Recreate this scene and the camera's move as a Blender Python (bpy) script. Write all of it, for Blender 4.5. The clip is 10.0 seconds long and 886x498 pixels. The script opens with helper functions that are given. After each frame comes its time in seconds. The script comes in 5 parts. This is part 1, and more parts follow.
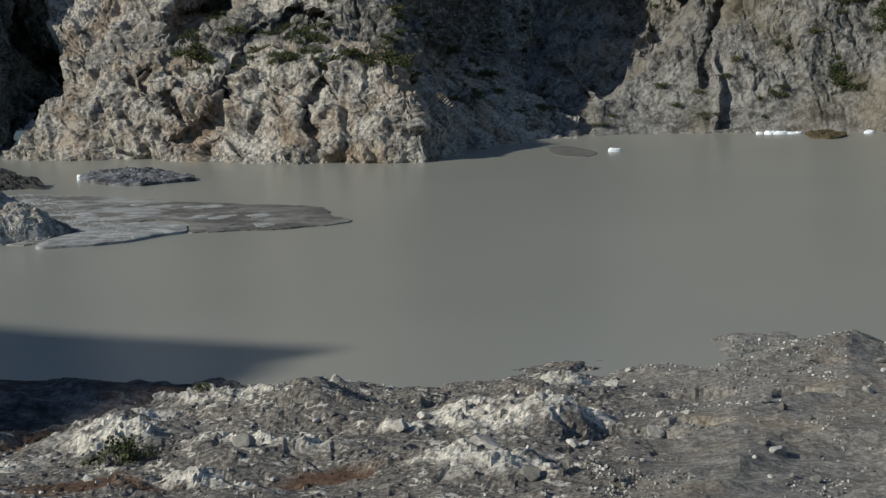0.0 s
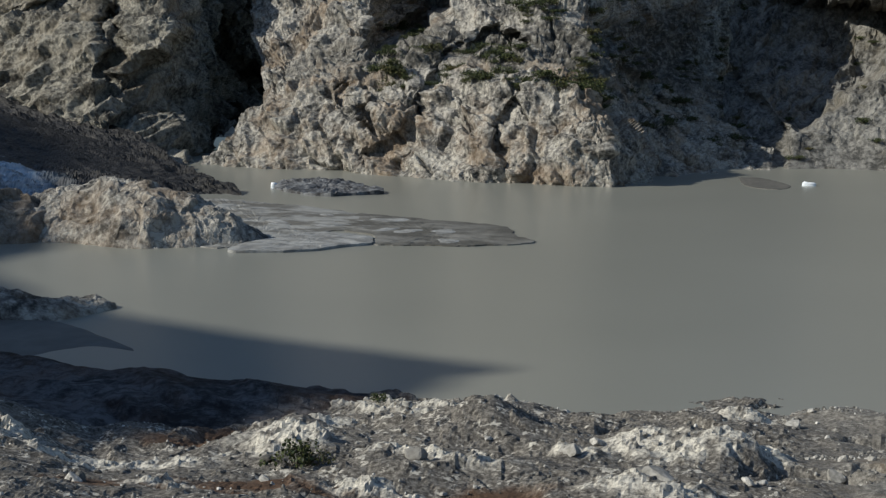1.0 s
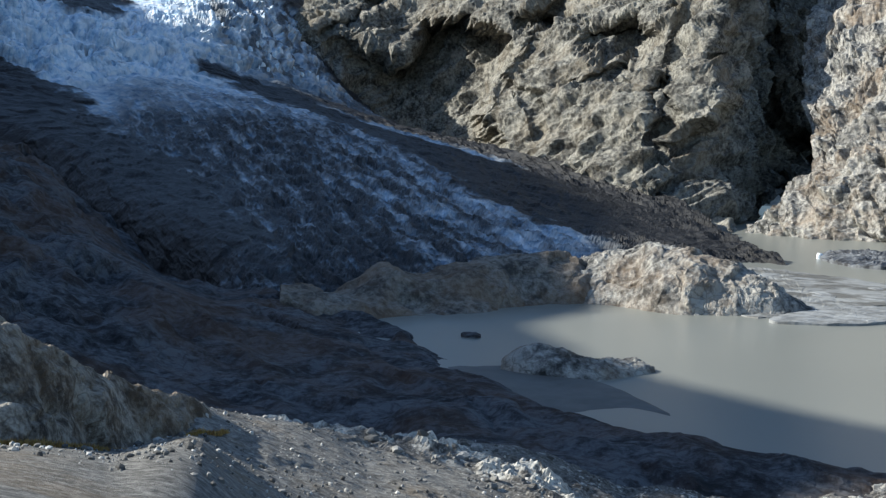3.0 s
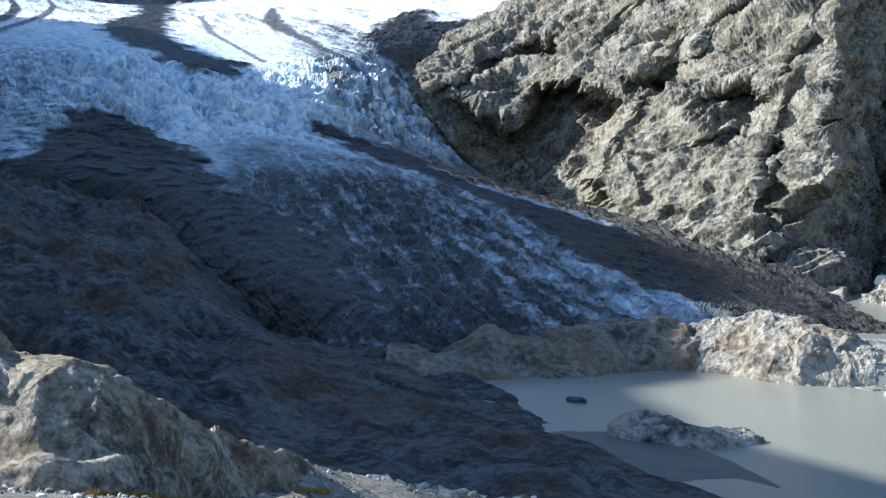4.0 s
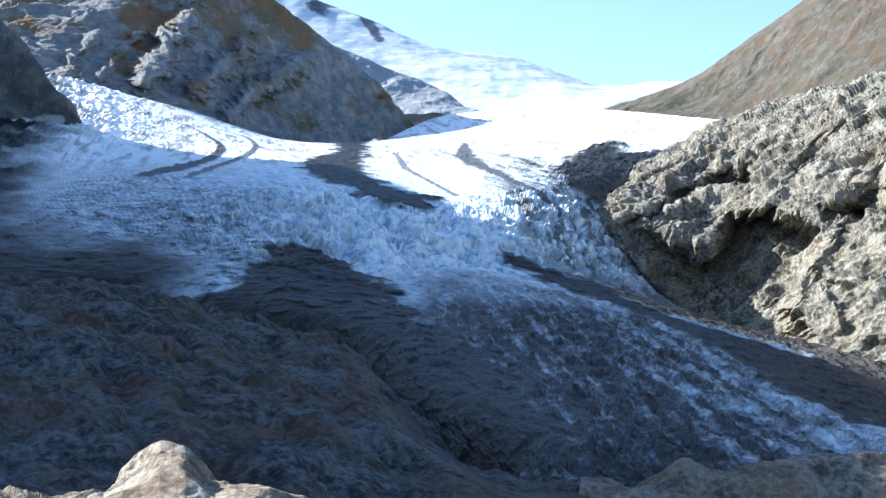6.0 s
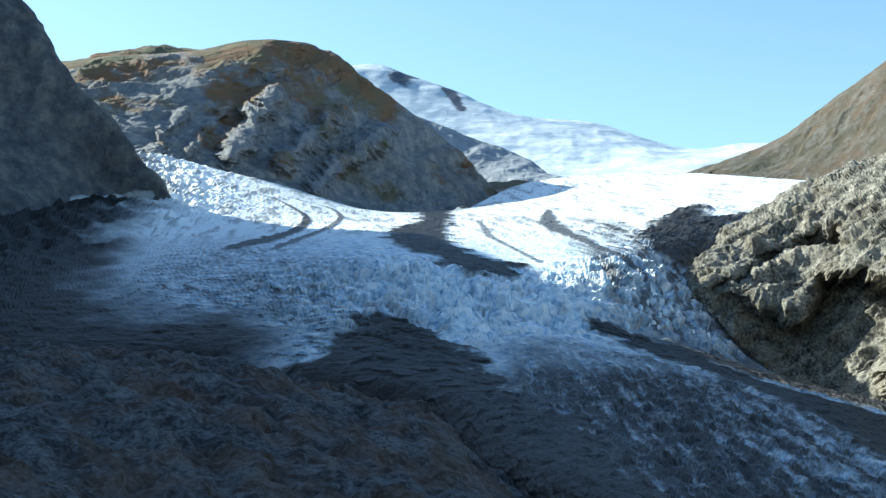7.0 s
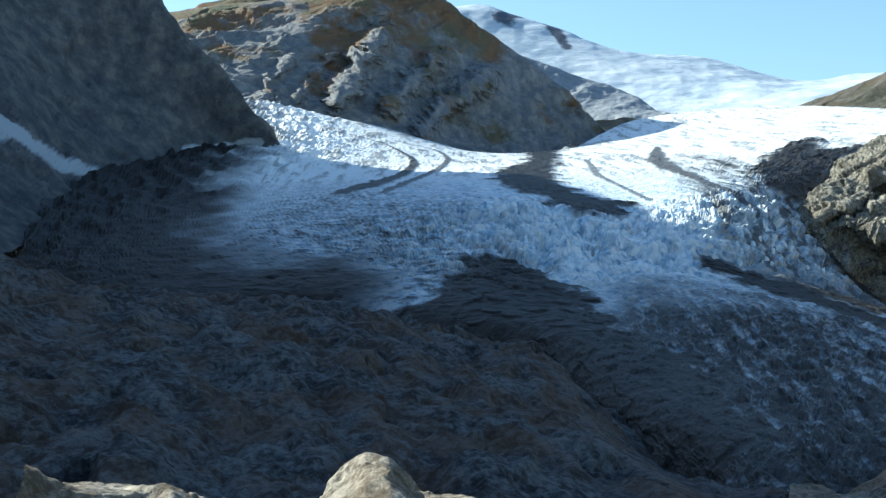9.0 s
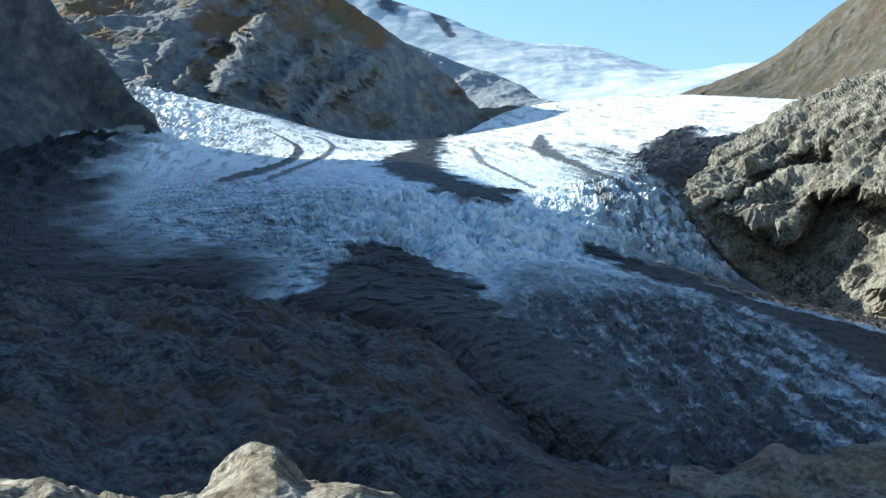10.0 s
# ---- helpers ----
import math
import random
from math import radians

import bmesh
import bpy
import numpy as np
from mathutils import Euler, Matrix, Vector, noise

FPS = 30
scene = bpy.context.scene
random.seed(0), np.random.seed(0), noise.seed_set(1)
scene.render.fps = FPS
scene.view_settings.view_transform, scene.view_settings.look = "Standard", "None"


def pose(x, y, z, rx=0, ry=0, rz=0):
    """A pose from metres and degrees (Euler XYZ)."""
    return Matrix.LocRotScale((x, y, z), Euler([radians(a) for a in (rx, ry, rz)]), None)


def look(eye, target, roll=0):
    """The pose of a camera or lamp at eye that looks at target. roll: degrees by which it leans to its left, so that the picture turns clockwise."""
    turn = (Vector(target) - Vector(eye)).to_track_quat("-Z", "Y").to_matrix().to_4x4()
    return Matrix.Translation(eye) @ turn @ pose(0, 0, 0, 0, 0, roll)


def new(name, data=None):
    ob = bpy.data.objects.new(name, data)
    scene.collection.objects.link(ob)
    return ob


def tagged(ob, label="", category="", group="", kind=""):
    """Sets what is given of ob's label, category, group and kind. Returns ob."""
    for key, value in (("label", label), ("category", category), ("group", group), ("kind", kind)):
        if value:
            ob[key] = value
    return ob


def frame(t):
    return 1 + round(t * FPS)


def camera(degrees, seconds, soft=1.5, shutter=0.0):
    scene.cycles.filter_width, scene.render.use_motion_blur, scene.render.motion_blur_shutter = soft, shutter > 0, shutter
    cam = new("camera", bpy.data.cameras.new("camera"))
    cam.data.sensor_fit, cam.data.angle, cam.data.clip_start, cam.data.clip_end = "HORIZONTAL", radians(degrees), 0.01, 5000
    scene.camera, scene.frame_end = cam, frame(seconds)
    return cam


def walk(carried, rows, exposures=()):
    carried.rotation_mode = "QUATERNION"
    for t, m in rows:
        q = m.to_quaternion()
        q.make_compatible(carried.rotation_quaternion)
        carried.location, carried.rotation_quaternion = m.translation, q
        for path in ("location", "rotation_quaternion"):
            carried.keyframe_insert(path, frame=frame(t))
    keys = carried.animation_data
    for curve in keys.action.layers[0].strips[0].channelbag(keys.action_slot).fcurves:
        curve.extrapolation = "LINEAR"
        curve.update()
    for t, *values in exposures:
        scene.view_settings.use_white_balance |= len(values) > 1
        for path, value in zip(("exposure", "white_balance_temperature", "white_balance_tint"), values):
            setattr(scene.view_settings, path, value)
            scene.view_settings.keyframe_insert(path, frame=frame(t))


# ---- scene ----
EYE = Vector((0.0, 0.0, 50.0))
cam = camera(36.4, 10.0, soft=1.35)
# seconds, heading to the left of +y, tilt and lean in degrees
PATH = [
    (0.0, 0.00, -8.73, -1.72),
    (0.5, 4.07, -8.49, -1.17),
    (1.0, 7.82, -7.75, 0.43),
    (1.5, 11.38, -7.39, 1.00),
    (2.0, 17.41, -7.06, 0.84),
    (2.5, 24.81, -6.27, 0.05),
    (3.0, 30.70, -5.01, 0.21),
    (3.2, 32.43, -4.34, 0.48),
    (4.3, 35.94, -1.65, 0.86),
    (4.5, 36.52, -1.04, 0.58),
    (5.0, 37.52, -0.11, -0.14),
    (5.5, 39.95, 1.31, 0.21),
    (6.0, 43.51, 3.02, 0.81),
    (6.2, 44.67, 4.06, 0.36),
    (7.3, 48.00, 5.95, 0.16),
    (7.5, 48.85, 5.55, -0.07),
    (8.0, 50.29, 4.71, 0.10),
    (8.5, 51.63, 3.82, -0.02),
    (9.0, 51.78, 3.40, -0.73),
    (9.5, 50.16, 3.17, -1.31),
    (10.0, 46.91, 2.79, -1.25),
]


def facing(heading, tilt, lean):
    return Matrix.Translation(EYE) @ pose(0, 0, 0, 0, 0, heading) @ pose(0, 0, 0, 90 + tilt) @ pose(0, 0, 0, 0, 0, lean)


walk(cam, [(t, facing(a, b, c)) for t, a, b, c in PATH],
     exposures=[(0, 0.12, 6100, 6), (2.0, 0.4, 6000, 6), (3.2, 1.1, 5750, 5), (4.3, 1.55, 5600, 4),
                (6.0, 1.8, 5650, 6), (7.3, 1.42, 5800, -6), (10, 1.34, 5800, -4)])

# ---- light ----
SUN_HEADING, SUN_HEIGHT = 112.0, 31.0
sun_way = Vector((-math.sin(radians(SUN_HEADING)) * math.cos(radians(SUN_HEIGHT)),
                  math.cos(radians(SUN_HEADING)) * math.cos(radians(SUN_HEIGHT)), math.sin(radians(SUN_HEIGHT))))
sun = new("sun", bpy.data.lights.new("sun", "SUN"))
sun.data.energy, sun.data.angle, sun.data.color = 4.4, radians(0.53), (1.0, 0.9, 0.77)
sun.matrix_world = look((0, 0, 900), Vector((0, 0, 900)) - sun_way)
world = bpy.data.worlds.new("sky")
scene.world = world
world.use_nodes = True
wn = world.node_tree
sky = wn.nodes.new("ShaderNodeTexSky")
sky.sky_type, sky.sun_disc = "NISHITA", False
sky.sun_elevation, sky.sun_rotation = radians(SUN_HEIGHT), radians(-SUN_HEADING)
sky.altitude, sky.air_density, sky.dust_density, sky.ozone_density = 600, 1.0, 0.9, 1.5
wn.nodes["Background"].inputs["Strength"].default_value = 0.083
wn.links.new(sky.outputs["Color"], wn.nodes["Background"].inputs["Color"])

# ---- fractal fields ----
_rng = np.random.RandomState(7)
_perm = _rng.permutation(4096).astype(np.int64)
_grad = _rng.normal(size=(4096, 3))
_grad /= np.linalg.norm(_grad, axis=1)[:, None]
_jit = 0.2 + 0.6 * _rng.rand(4096, 3)


def _hash(i, j, k):
    return _perm[(_perm[(_perm[i & 4095] + j) & 4095] + k) & 4095]


def perlin(p):
    f = np.floor(p)
    c = f.astype(np.int64)
    d = p - f
    w = d * d * d * (d * (d * 6 - 15) + 10)
    total = np.zeros(len(p))
    for a in (0, 1):
        for b in (0, 1):
            for e in (0, 1):
                g = _grad[_hash(c[:, 0] + a, c[:, 1] + b, c[:, 2] + e)]
                q = d - (a, b, e)
                s = (g * q).sum(1)
                s *= (w[:, 0] if a else 1 - w[:, 0]) * (w[:, 1] if b else 1 - w[:, 1]) * (w[:, 2] if e else 1 - w[:, 2])
                total += s
    return total * 1.5


def fbm(p, size, octaves=5, gain=0.5):
    q, amp, out = p / size, 1.0, np.zeros(len(p))
    for i in range(octaves):
        out += amp * perlin(q + 17.3 * i)
        q, amp = q * 2.03, amp * gain
    return out


def ridged(p, size, octaves=4, gain=0.55):
    q, amp, out = p / size, 1.0, np.zeros(len(p))
    for i in range(octaves):
        out += amp * (1 - 2 * np.abs(perlin(q + 9.1 * i)))
        q, amp = q * 2.07, amp * gain
    return out


def cells(p, size):
    """Distance to the nearest and second nearest scattered centre, and a random number for the nearest."""
    q = p / size
    f = np.floor(q - 0.5).astype(np.int64)
    d1, d2 = np.full(len(p), 9.0), np.full(len(p), 9.0)
    tone = np.zeros(len(p))
    for a in (0, 1):
        for b in (0, 1):
            for e in (0, 1):
                n = f + (a, b, e)
                h = _hash(n[:, 0], n[:, 1], n[:, 2])
                d = np.sqrt(((n + _jit[h] - q) ** 2).sum(1))
                near = d < d1
                d2 = np.where(near, d1, np.minimum(d2, d))
                tone = np.where(near, _jit[h, 0], tone)
                d1 = np.where(near, d, d1)
    return d1, d2, tone


def facets(p, size, edge=55.0):
    """Broken blocks: every cell is a tilted plane of its own, with worn edges between them."""
    q = p / size
    f = np.floor(q - 0.5).astype(np.int64)
    out, total = np.zeros(len(p)), np.full(len(p), 1e-9)
    for a in (0, 1):
        for b in (0, 1):
            for e in (0, 1):
                n = f + (a, b, e)
                h = _hash(n[:, 0], n[:, 1], n[:, 2])
                v = q - n - _jit[h]
                w = np.exp(-edge * (v ** 2).sum(1))
                out += w * ((v * _grad[h]).sum(1) + _jit[h, 1] * 0.6)
                total += w
    return out / total


def skew(p, along, stretch):
    """Squeeze the field along a direction, so that its features run that way."""
    a = np.array(along, float)
    a /= np.linalg.norm(a)
    return p - np.outer(p @ a, a) * (1 - 1 / stretch)


def smooth(a, b, x):
    t = np.clip((x - a) / (b - a), 0, 1)
    return t * t * (3 - 2 * t)


# ---- meshes ----
def spline(values, n):
    """Catmull-Rom through values along axis 0, n samples."""
    v = np.asarray(values, float)
    k = len(v)
    s = np.linspace(0, k - 1, n)
    i = np.minimum(s.astype(int), k - 2)
    t = (s - i).reshape(-1, *([1] * (v.ndim - 1)))
    p1, p2 = v[i], v[i + 1]
    p0 = np.where((i > 0).reshape(t.shape), v[np.maximum(i - 1, 0)], 2 * p1 - p2)
    p3 = np.where((i < k - 2).reshape(t.shape), v[np.minimum(i + 2, k - 1)], 2 * p2 - p1)
    return 0.5 * (2 * p1 + (p2 - p0) * t + (2 * p0 - 5 * p1 + 4 * p2 - p3) * t ** 2 + (3 * p1 - p0 - 3 * p2 + p3) * t ** 3)


def grid_normals(g):
    n = np.cross(np.gradient(g, axis=1), np.gradient(g, axis=0))
    n /= np.linalg.norm(n, axis=2)[..., None] + 1e-9
    return n * (1.0 if n[..., 2].mean() > 0 else -1.0)


def grid_mesh(name, g, material, fields=None, soft=True):
    nv, nu = g.shape[:2]
    me = bpy.data.meshes.new(name)
    idx = np.arange(nv * nu).reshape(nv, nu)
    quads = np.stack([idx[:-1, :-1], idx[:-1, 1:], idx[1:, 1:], idx[1:, :-1]], -1).reshape(-1, 4)
    v = g.reshape(-1, 3)
    c = np.cross(v[quads[:, 1]] - v[quads[:, 0]], v[quads[:, 3]] - v[quads[:, 0]])
    if c[:, 2].mean() < 0:
        quads = quads[:, ::-1]
    me.vertices.add(nv * nu)
    me.vertices.foreach_set("co", v.ravel())
    me.loops.add(quads.size)
    me.loops.foreach_set("vertex_index", np.ascontiguousarray(quads).ravel())
    me.polygons.add(len(quads))
    me.polygons.foreach_set("loop_start", np.arange(len(quads)) * 4)
    me.polygons.foreach_set("use_smooth", np.full(len(quads), soft))
    me.update(calc_edges=True)
    for key, val in (fields or {}).items():
        me.attributes.new(key, "FLOAT", "POINT").data.foreach_set("value", np.ascontiguousarray(val, dtype=np.float32).ravel())
    me.materials.append(material)
    return me


def bearings(p):
    """Heading and elevation in degrees of places, as seen from the viewpoint."""
    d = p - np.array(EYE)
    return np.degrees(np.arctan2(-d[:, 0], d[:, 1])), np.degrees(np.arctan2(d[:, 2], np.hypot(d[:, 0], d[:, 1])))


def inset(a, e, outline):
    """Distance from the rim of an outline in bearings: positive inside, negative outside."""
    far, inside = np.full(len(a), 99.0), np.zeros(len(a), bool)
    for (a0, e0), (a1, e1) in zip(outline, outline[1:] + outline[:1]):
        s = np.clip(((a - a0) * (a1 - a0) + (e - e0) * (e1 - e0)) / ((a1 - a0) ** 2 + (e1 - e0) ** 2 + 1e-9), 0, 1)
        far = np.minimum(far, np.hypot(a - a0 - s * (a1 - a0), e - e0 - s * (e1 - e0)))
        if e0 != e1:
            inside ^= ((e0 > e) != (e1 > e)) & (a < (a1 - a0) * (e - e0) / (e1 - e0) + a0)
    return np.where(inside, far, -far)


def bay(outline, start, end, depth, edge=0.2):
    """A couloir whose floor falls back evenly from start to end and ends there in a steep flank."""
    def push(p):
        a, e = bearings(p)
        a, e = a + 0.22 * fbm(p, 45, 4), e + 0.22 * fbm(p + 77, 45, 4)
        da, de = end[0] - start[0], end[1] - start[1]
        s = np.clip(((a - start[0]) * da + (e - start[1]) * de) / (da * da + de * de), 0, 1.15)
        return depth * s ** 0.75 * smooth(-edge, edge, inset(a, e, outline))
    return push


def gully(line, wide, depth):
    """A cleft that runs down a rock face; a negative depth makes a rib."""
    def push(p):
        a, e = bearings(p)
        a, e = a + 0.25 * fbm(p, 35, 4), e + 0.25 * fbm(p + 77, 35, 4)
        far = np.full(len(p), 99.0)
        for (a0, e0), (a1, e1) in zip(line[:-1], line[1:]):
            s = np.clip(((a - a0) * (a1 - a0) + (e - e0) * (e1 - e0)) / ((a1 - a0) ** 2 + (e1 - e0) ** 2 + 1e-9), 0, 1)
            far = np.minimum(far, np.hypot(a - a0 - s * (a1 - a0), e - e0 - s * (e1 - e0)))
        return depth * (1 - smooth(0.1 * wide, wide, far))
    return push


def skyline(g, crest):
    """Raise or lower the upper part of a sheet so that its crest follows (heading, elevation) places."""
    p = g.reshape(-1, 3)
    a, e = bearings(p)
    lo, hi = min(c[0] for c in crest), max(c[0] for c in crest)
    bins = np.arange(lo, hi + 0.01, 0.25)
    k = np.clip(((a - lo) / 0.25).round().astype(int), 0, len(bins) - 1)
    inside = (a > lo - 1) & (a < hi + 1)
    top = np.full(len(bins), -90.0)
    np.maximum.at(top, k[inside], e[inside])
    half = max(2, len(bins) // 28)
    top = np.convolve(np.pad(top, half, "edge"), np.ones(2 * half + 1) / (2 * half + 1), "valid")
    line = sorted(crest)
    want = np.interp(bins, [c[0] for c in line], [c[1] for c in line])
    rise = np.interp(a, bins, want - top) * smooth(-5.0, -1.2, e - np.interp(a, bins, top))
    rise *= smooth(lo - 4, lo, a) * (1 - smooth(hi, hi + 4, a))
    p = p.copy()
    p[:, 2] += np.hypot(p[:, 0], p[:, 1]) * np.radians(rise)
    return p.reshape(g.shape)


def landform(name, rows, nu, nv, relief, material, fields=None, kind="structure", label="", category="", soft=True, forms=(), crest=()):
    """A sheet of land lofted through its guide lines and broken up by relief(points, u, v)."""
    g = spline(np.swapaxes(spline(rows, nv), 0, 1), nu)
    g = np.swapaxes(g, 0, 1)
    u, v = np.meshgrid(np.linspace(0, 1, nu), np.linspace(0, 1, nv))
    rest = g.reshape(-1, 3)
    if forms:
        p = rest
        away = p - np.array(EYE)
        away /= np.linalg.norm(away, axis=1)[:, None]
        g = (p + away * sum(f(p) for f in forms)[:, None]).reshape(g.shape)
    n = grid_normals(g)
    for _ in range(3):
        n = np.concatenate([n[:1], (n[:-2] + n[1:-1] + n[2:]) / 3, n[-1:]], 0)
        n = np.concatenate([n[:, :1], (n[:, :-2] + n[:, 1:-1] + n[:, 2:]) / 3, n[:, -1:]], 1)
    n /= np.linalg.norm(n, axis=2)[..., None] + 1e-9
    p = g.reshape(-1, 3)
    h = relief(rest, u.ravel(), v.ravel())
    g = g + n * h.reshape(nv, nu)[..., None]
    if crest:
        g = skyline(g, crest)
    extra = fields(p, u.ravel(), v.ravel()) if fields else {}
    ob = new(name, grid_mesh(name, g, material, extra, soft))
    SURFACE[name] = g
    return tagged(ob, label, category, kind=kind)


SURFACE = {}


# ---- materials ----
def nodes_of(name, rough=0.9):
    m = bpy.data.materials.new(name)
    m.use_nodes = True
    b = m.node_tree.nodes["Principled BSDF"]
    b.inputs["Roughness"].default_value = rough
    b.inputs["Specular IOR Level"].default_value = 0.25
    return m, m.node_tree, b


def noise_node(nt, vec, size, detail=6, rough=0.6, stretch=None):
    n = nt.nodes.new("ShaderNodeTexNoise")
    n.inputs["Scale"].default_value = 1.0 / size
    n.inputs["Detail"].default_value, n.inputs["Roughness"].default_value = detail, rough
    src = vec
    if stretch:
        m = nt.nodes.new("ShaderNodeMapping")
        m.inputs["Rotation"].default_value = [radians(a) for a in stretch[0]]
        m.inputs["Scale"].default_value = stretch[1]
        nt.links.new(vec, m.inputs["Vector"])
        src = m.outputs["Vector"]
    nt.links.new(src, n.inputs["Vector"])
    return n.outputs["Fac"]


def ramp(nt, fac, stops):
    r = nt.nodes.new("ShaderNodeValToRGB")
    e = r.color_ramp.elements
    while len(e) < len(stops):
        e.new(0.5)
    for el, (pos, col) in zip(e, stops):
        el.position, el.color = pos, (*col, 1) if len(col) == 3 else col
    nt.links.new(fac, r.inputs["Fac"])
    return r.outputs["Color"]


def blend(nt, fac, a, b):
    m = nt.nodes.new("ShaderNodeMix")
    m.data_type = "RGBA"
    for key, val in ((0, fac), (6, a), (7, b)):
        if isinstance(val, (tuple, float, int)):
            m.inputs[key].default_value = (*val, 1) if isinstance(val, tuple) else val
        else:
            nt.links.new(val, m.inputs[key])
    return m.outputs[2]


def grey(v):
    return (v, v, v)


def world_pos(nt):
    return nt.nodes.new("ShaderNodeNewGeometry").outputs["Position"]


def bump(nt, bsdf, height, depth, strength=1.0):
    b = nt.nodes.new("ShaderNodeBump")
    b.inputs["Distance"].default_value, b.inputs["Strength"].default_value = depth, strength
    nt.links.new(height, b.inputs["Height"])
    nt.links.new(b.outputs["Normal"], bsdf.inputs["Normal"])


def field(nt, name):
    a = nt.nodes.new("ShaderNodeAttribute")
    a.attribute_name = name
    return a.outputs["Fac"]


def rock_material(name, dark, mid, light, tint, size, depth, tint_at=0.56):
    """Bare rock mottled pale and dark at three sizes, with open joints and broad weathering stains."""
    m, nt, b = nodes_of(name)
    pos = world_pos(nt)
    fine = noise_node(nt, pos, size, 10, 0.72)
    patch = noise_node(nt, pos, size * 5.5, 7, 0.65)
    big = noise_node(nt, pos, size * 14, 6, 0.65)
    # The mottling's dark end also stands in for small shadows between lumps.
    col = ramp(nt, blend(nt, 0.45, fine, patch), [(0.42, dark), (0.475, mid), (0.56, light)])
    joint = nt.nodes.new("ShaderNodeTexVoronoi")
    joint.feature = "DISTANCE_TO_EDGE"
    joint.inputs["Scale"].default_value = 1.0 / (size * 1.6)
    warp = nt.nodes.new("ShaderNodeVectorMath")
    warp.operation = "MULTIPLY_ADD"
    nt.links.new(nt.nodes.new("ShaderNodeTexNoise").outputs["Color"], warp.inputs[0])
    nt.nodes["Noise Texture.003"].inputs["Scale"].default_value = 0.5 / size
    nt.links.new(pos, nt.nodes["Noise Texture.003"].inputs["Vector"])
    warp.inputs[1].default_value = (size * 2.2, size * 2.2, size * 2.2)
    nt.links.new(pos, warp.inputs[2])
    nt.links.new(warp.outputs[0], joint.inputs["Vector"])
    crack = ramp(nt, joint.outputs["Distance"], [(0.0, grey(0.55)), (0.06, grey(0))])
    crack = blend(nt, ramp(nt, patch, [(0.46, grey(0)), (0.56, grey(0.85))]), grey(0), crack)
    col = blend(nt, crack, col, dark)
    stain = ramp(nt, big, [(tint_at - 0.07, grey(0)), (tint_at + 0.07, grey(0.8))])
    col = blend(nt, stain, col, blend(nt, 0.6, col, tint))
    nt.links.new(col, b.inputs["Base Color"])
    bump(nt, b, blend(nt, crack, fine, grey(0.2)), depth)
    return m


mat_pale = rock_material("pale_granite", (0.06, 0.059, 0.055), (0.19, 0.182, 0.165), (0.48, 0.458, 0.405), (0.27, 0.19, 0.115), 2.2, 1.3, 0.55)
nt, b = mat_pale.node_tree, mat_pale.node_tree.nodes["Principled BSDF"]
pale = b.inputs["Base Color"].links[0].from_socket
scree = ramp(nt, noise_node(nt, world_pos(nt), 3.5, 7, 0.7), [(0.36, (0.045, 0.044, 0.04)), (0.5, (0.115, 0.11, 0.098)), (0.62, (0.3, 0.29, 0.26))])
nt.links.new(blend(nt, field(nt, "scree"), pale, scree), b.inputs["Base Color"])
mat_wall = rock_material("grey_granite", (0.042, 0.04, 0.036), (0.14, 0.133, 0.113), (0.36, 0.342, 0.288), (0.2, 0.165, 0.115), 2.6, 1.5)
mat_back = rock_material("scrubby_scree", (0.045, 0.045, 0.042), (0.115, 0.112, 0.103), (0.24, 0.235, 0.215), (0.13, 0.105, 0.06), 3.0, 1.1)
# Darkened and cooled beyond the rock's own grey, to deepen the slope's shade.
mat_slope = rock_material("rusty_shade_bedrock", (0.015, 0.016, 0.018), (0.039, 0.041, 0.045), (0.125, 0.13, 0.138), (0.1, 0.058, 0.033), 2.4, 0.9, 0.52)
mat_near, nt, b = nodes_of("moraine_rubble")
pos = world_pos(nt)
grain = noise_node(nt, pos, 0.55, 9, 0.75)
silt = ramp(nt, grain, [(0.36, (0.085, 0.081, 0.074)), (0.49, (0.18, 0.173, 0.155)), (0.62, (0.32, 0.31, 0.282))])
silt = blend(nt, ramp(nt, noise_node(nt, pos, 11, 5), [(0.5, grey(0)), (0.62, grey(0.6))]), silt, (0.26, 0.185, 0.1))
silt = blend(nt, ramp(nt, noise_node(nt, pos, 17, 6, 0.65), [(0.42, grey(0.5)), (0.54, grey(0))]), silt, (0.1, 0.095, 0.086))
gravel = ramp(nt, noise_node(nt, pos, 0.9, 10, 0.85), [(0.43, (0.05, 0.047, 0.042)), (0.5, (0.16, 0.15, 0.132)), (0.57, (0.38, 0.365, 0.325))])
silt = blend(nt, 0.55, silt, gravel)
stone = ramp(nt, grain, [(0.36, (0.035, 0.032, 0.028)), (0.48, (0.11, 0.101, 0.088)), (0.6, (0.26, 0.245, 0.215))])
white = ramp(nt, noise_node(nt, pos, 2.2, 8, 0.72), [(0.57, grey(0)), (0.61, grey(0.8))])
chalk = ramp(nt, grain, [(0.38, (0.13, 0.126, 0.115)), (0.45, (0.38, 0.362, 0.315)), (0.55, (0.64, 0.61, 0.53))])
stone = blend(nt, white, stone, chalk)
turf = ramp(nt, grain, [(0.35, (0.045, 0.028, 0.018)), (0.6, (0.13, 0.08, 0.05))])
stone = blend(nt, field(nt, "heath"), stone, turf)
bare = blend(nt, field(nt, "rocky"), silt, stone)
nt.links.new(blend(nt, field(nt, "ledge"), bare, chalk), b.inputs["Base Color"])
bump(nt, b, grain, 0.2)
mat_terminus = rock_material("ochre_bedrock", (0.05, 0.048, 0.043), (0.13, 0.118, 0.1), (0.27, 0.25, 0.215), (0.19, 0.12, 0.065), 2.2, 0.6, 0.48)
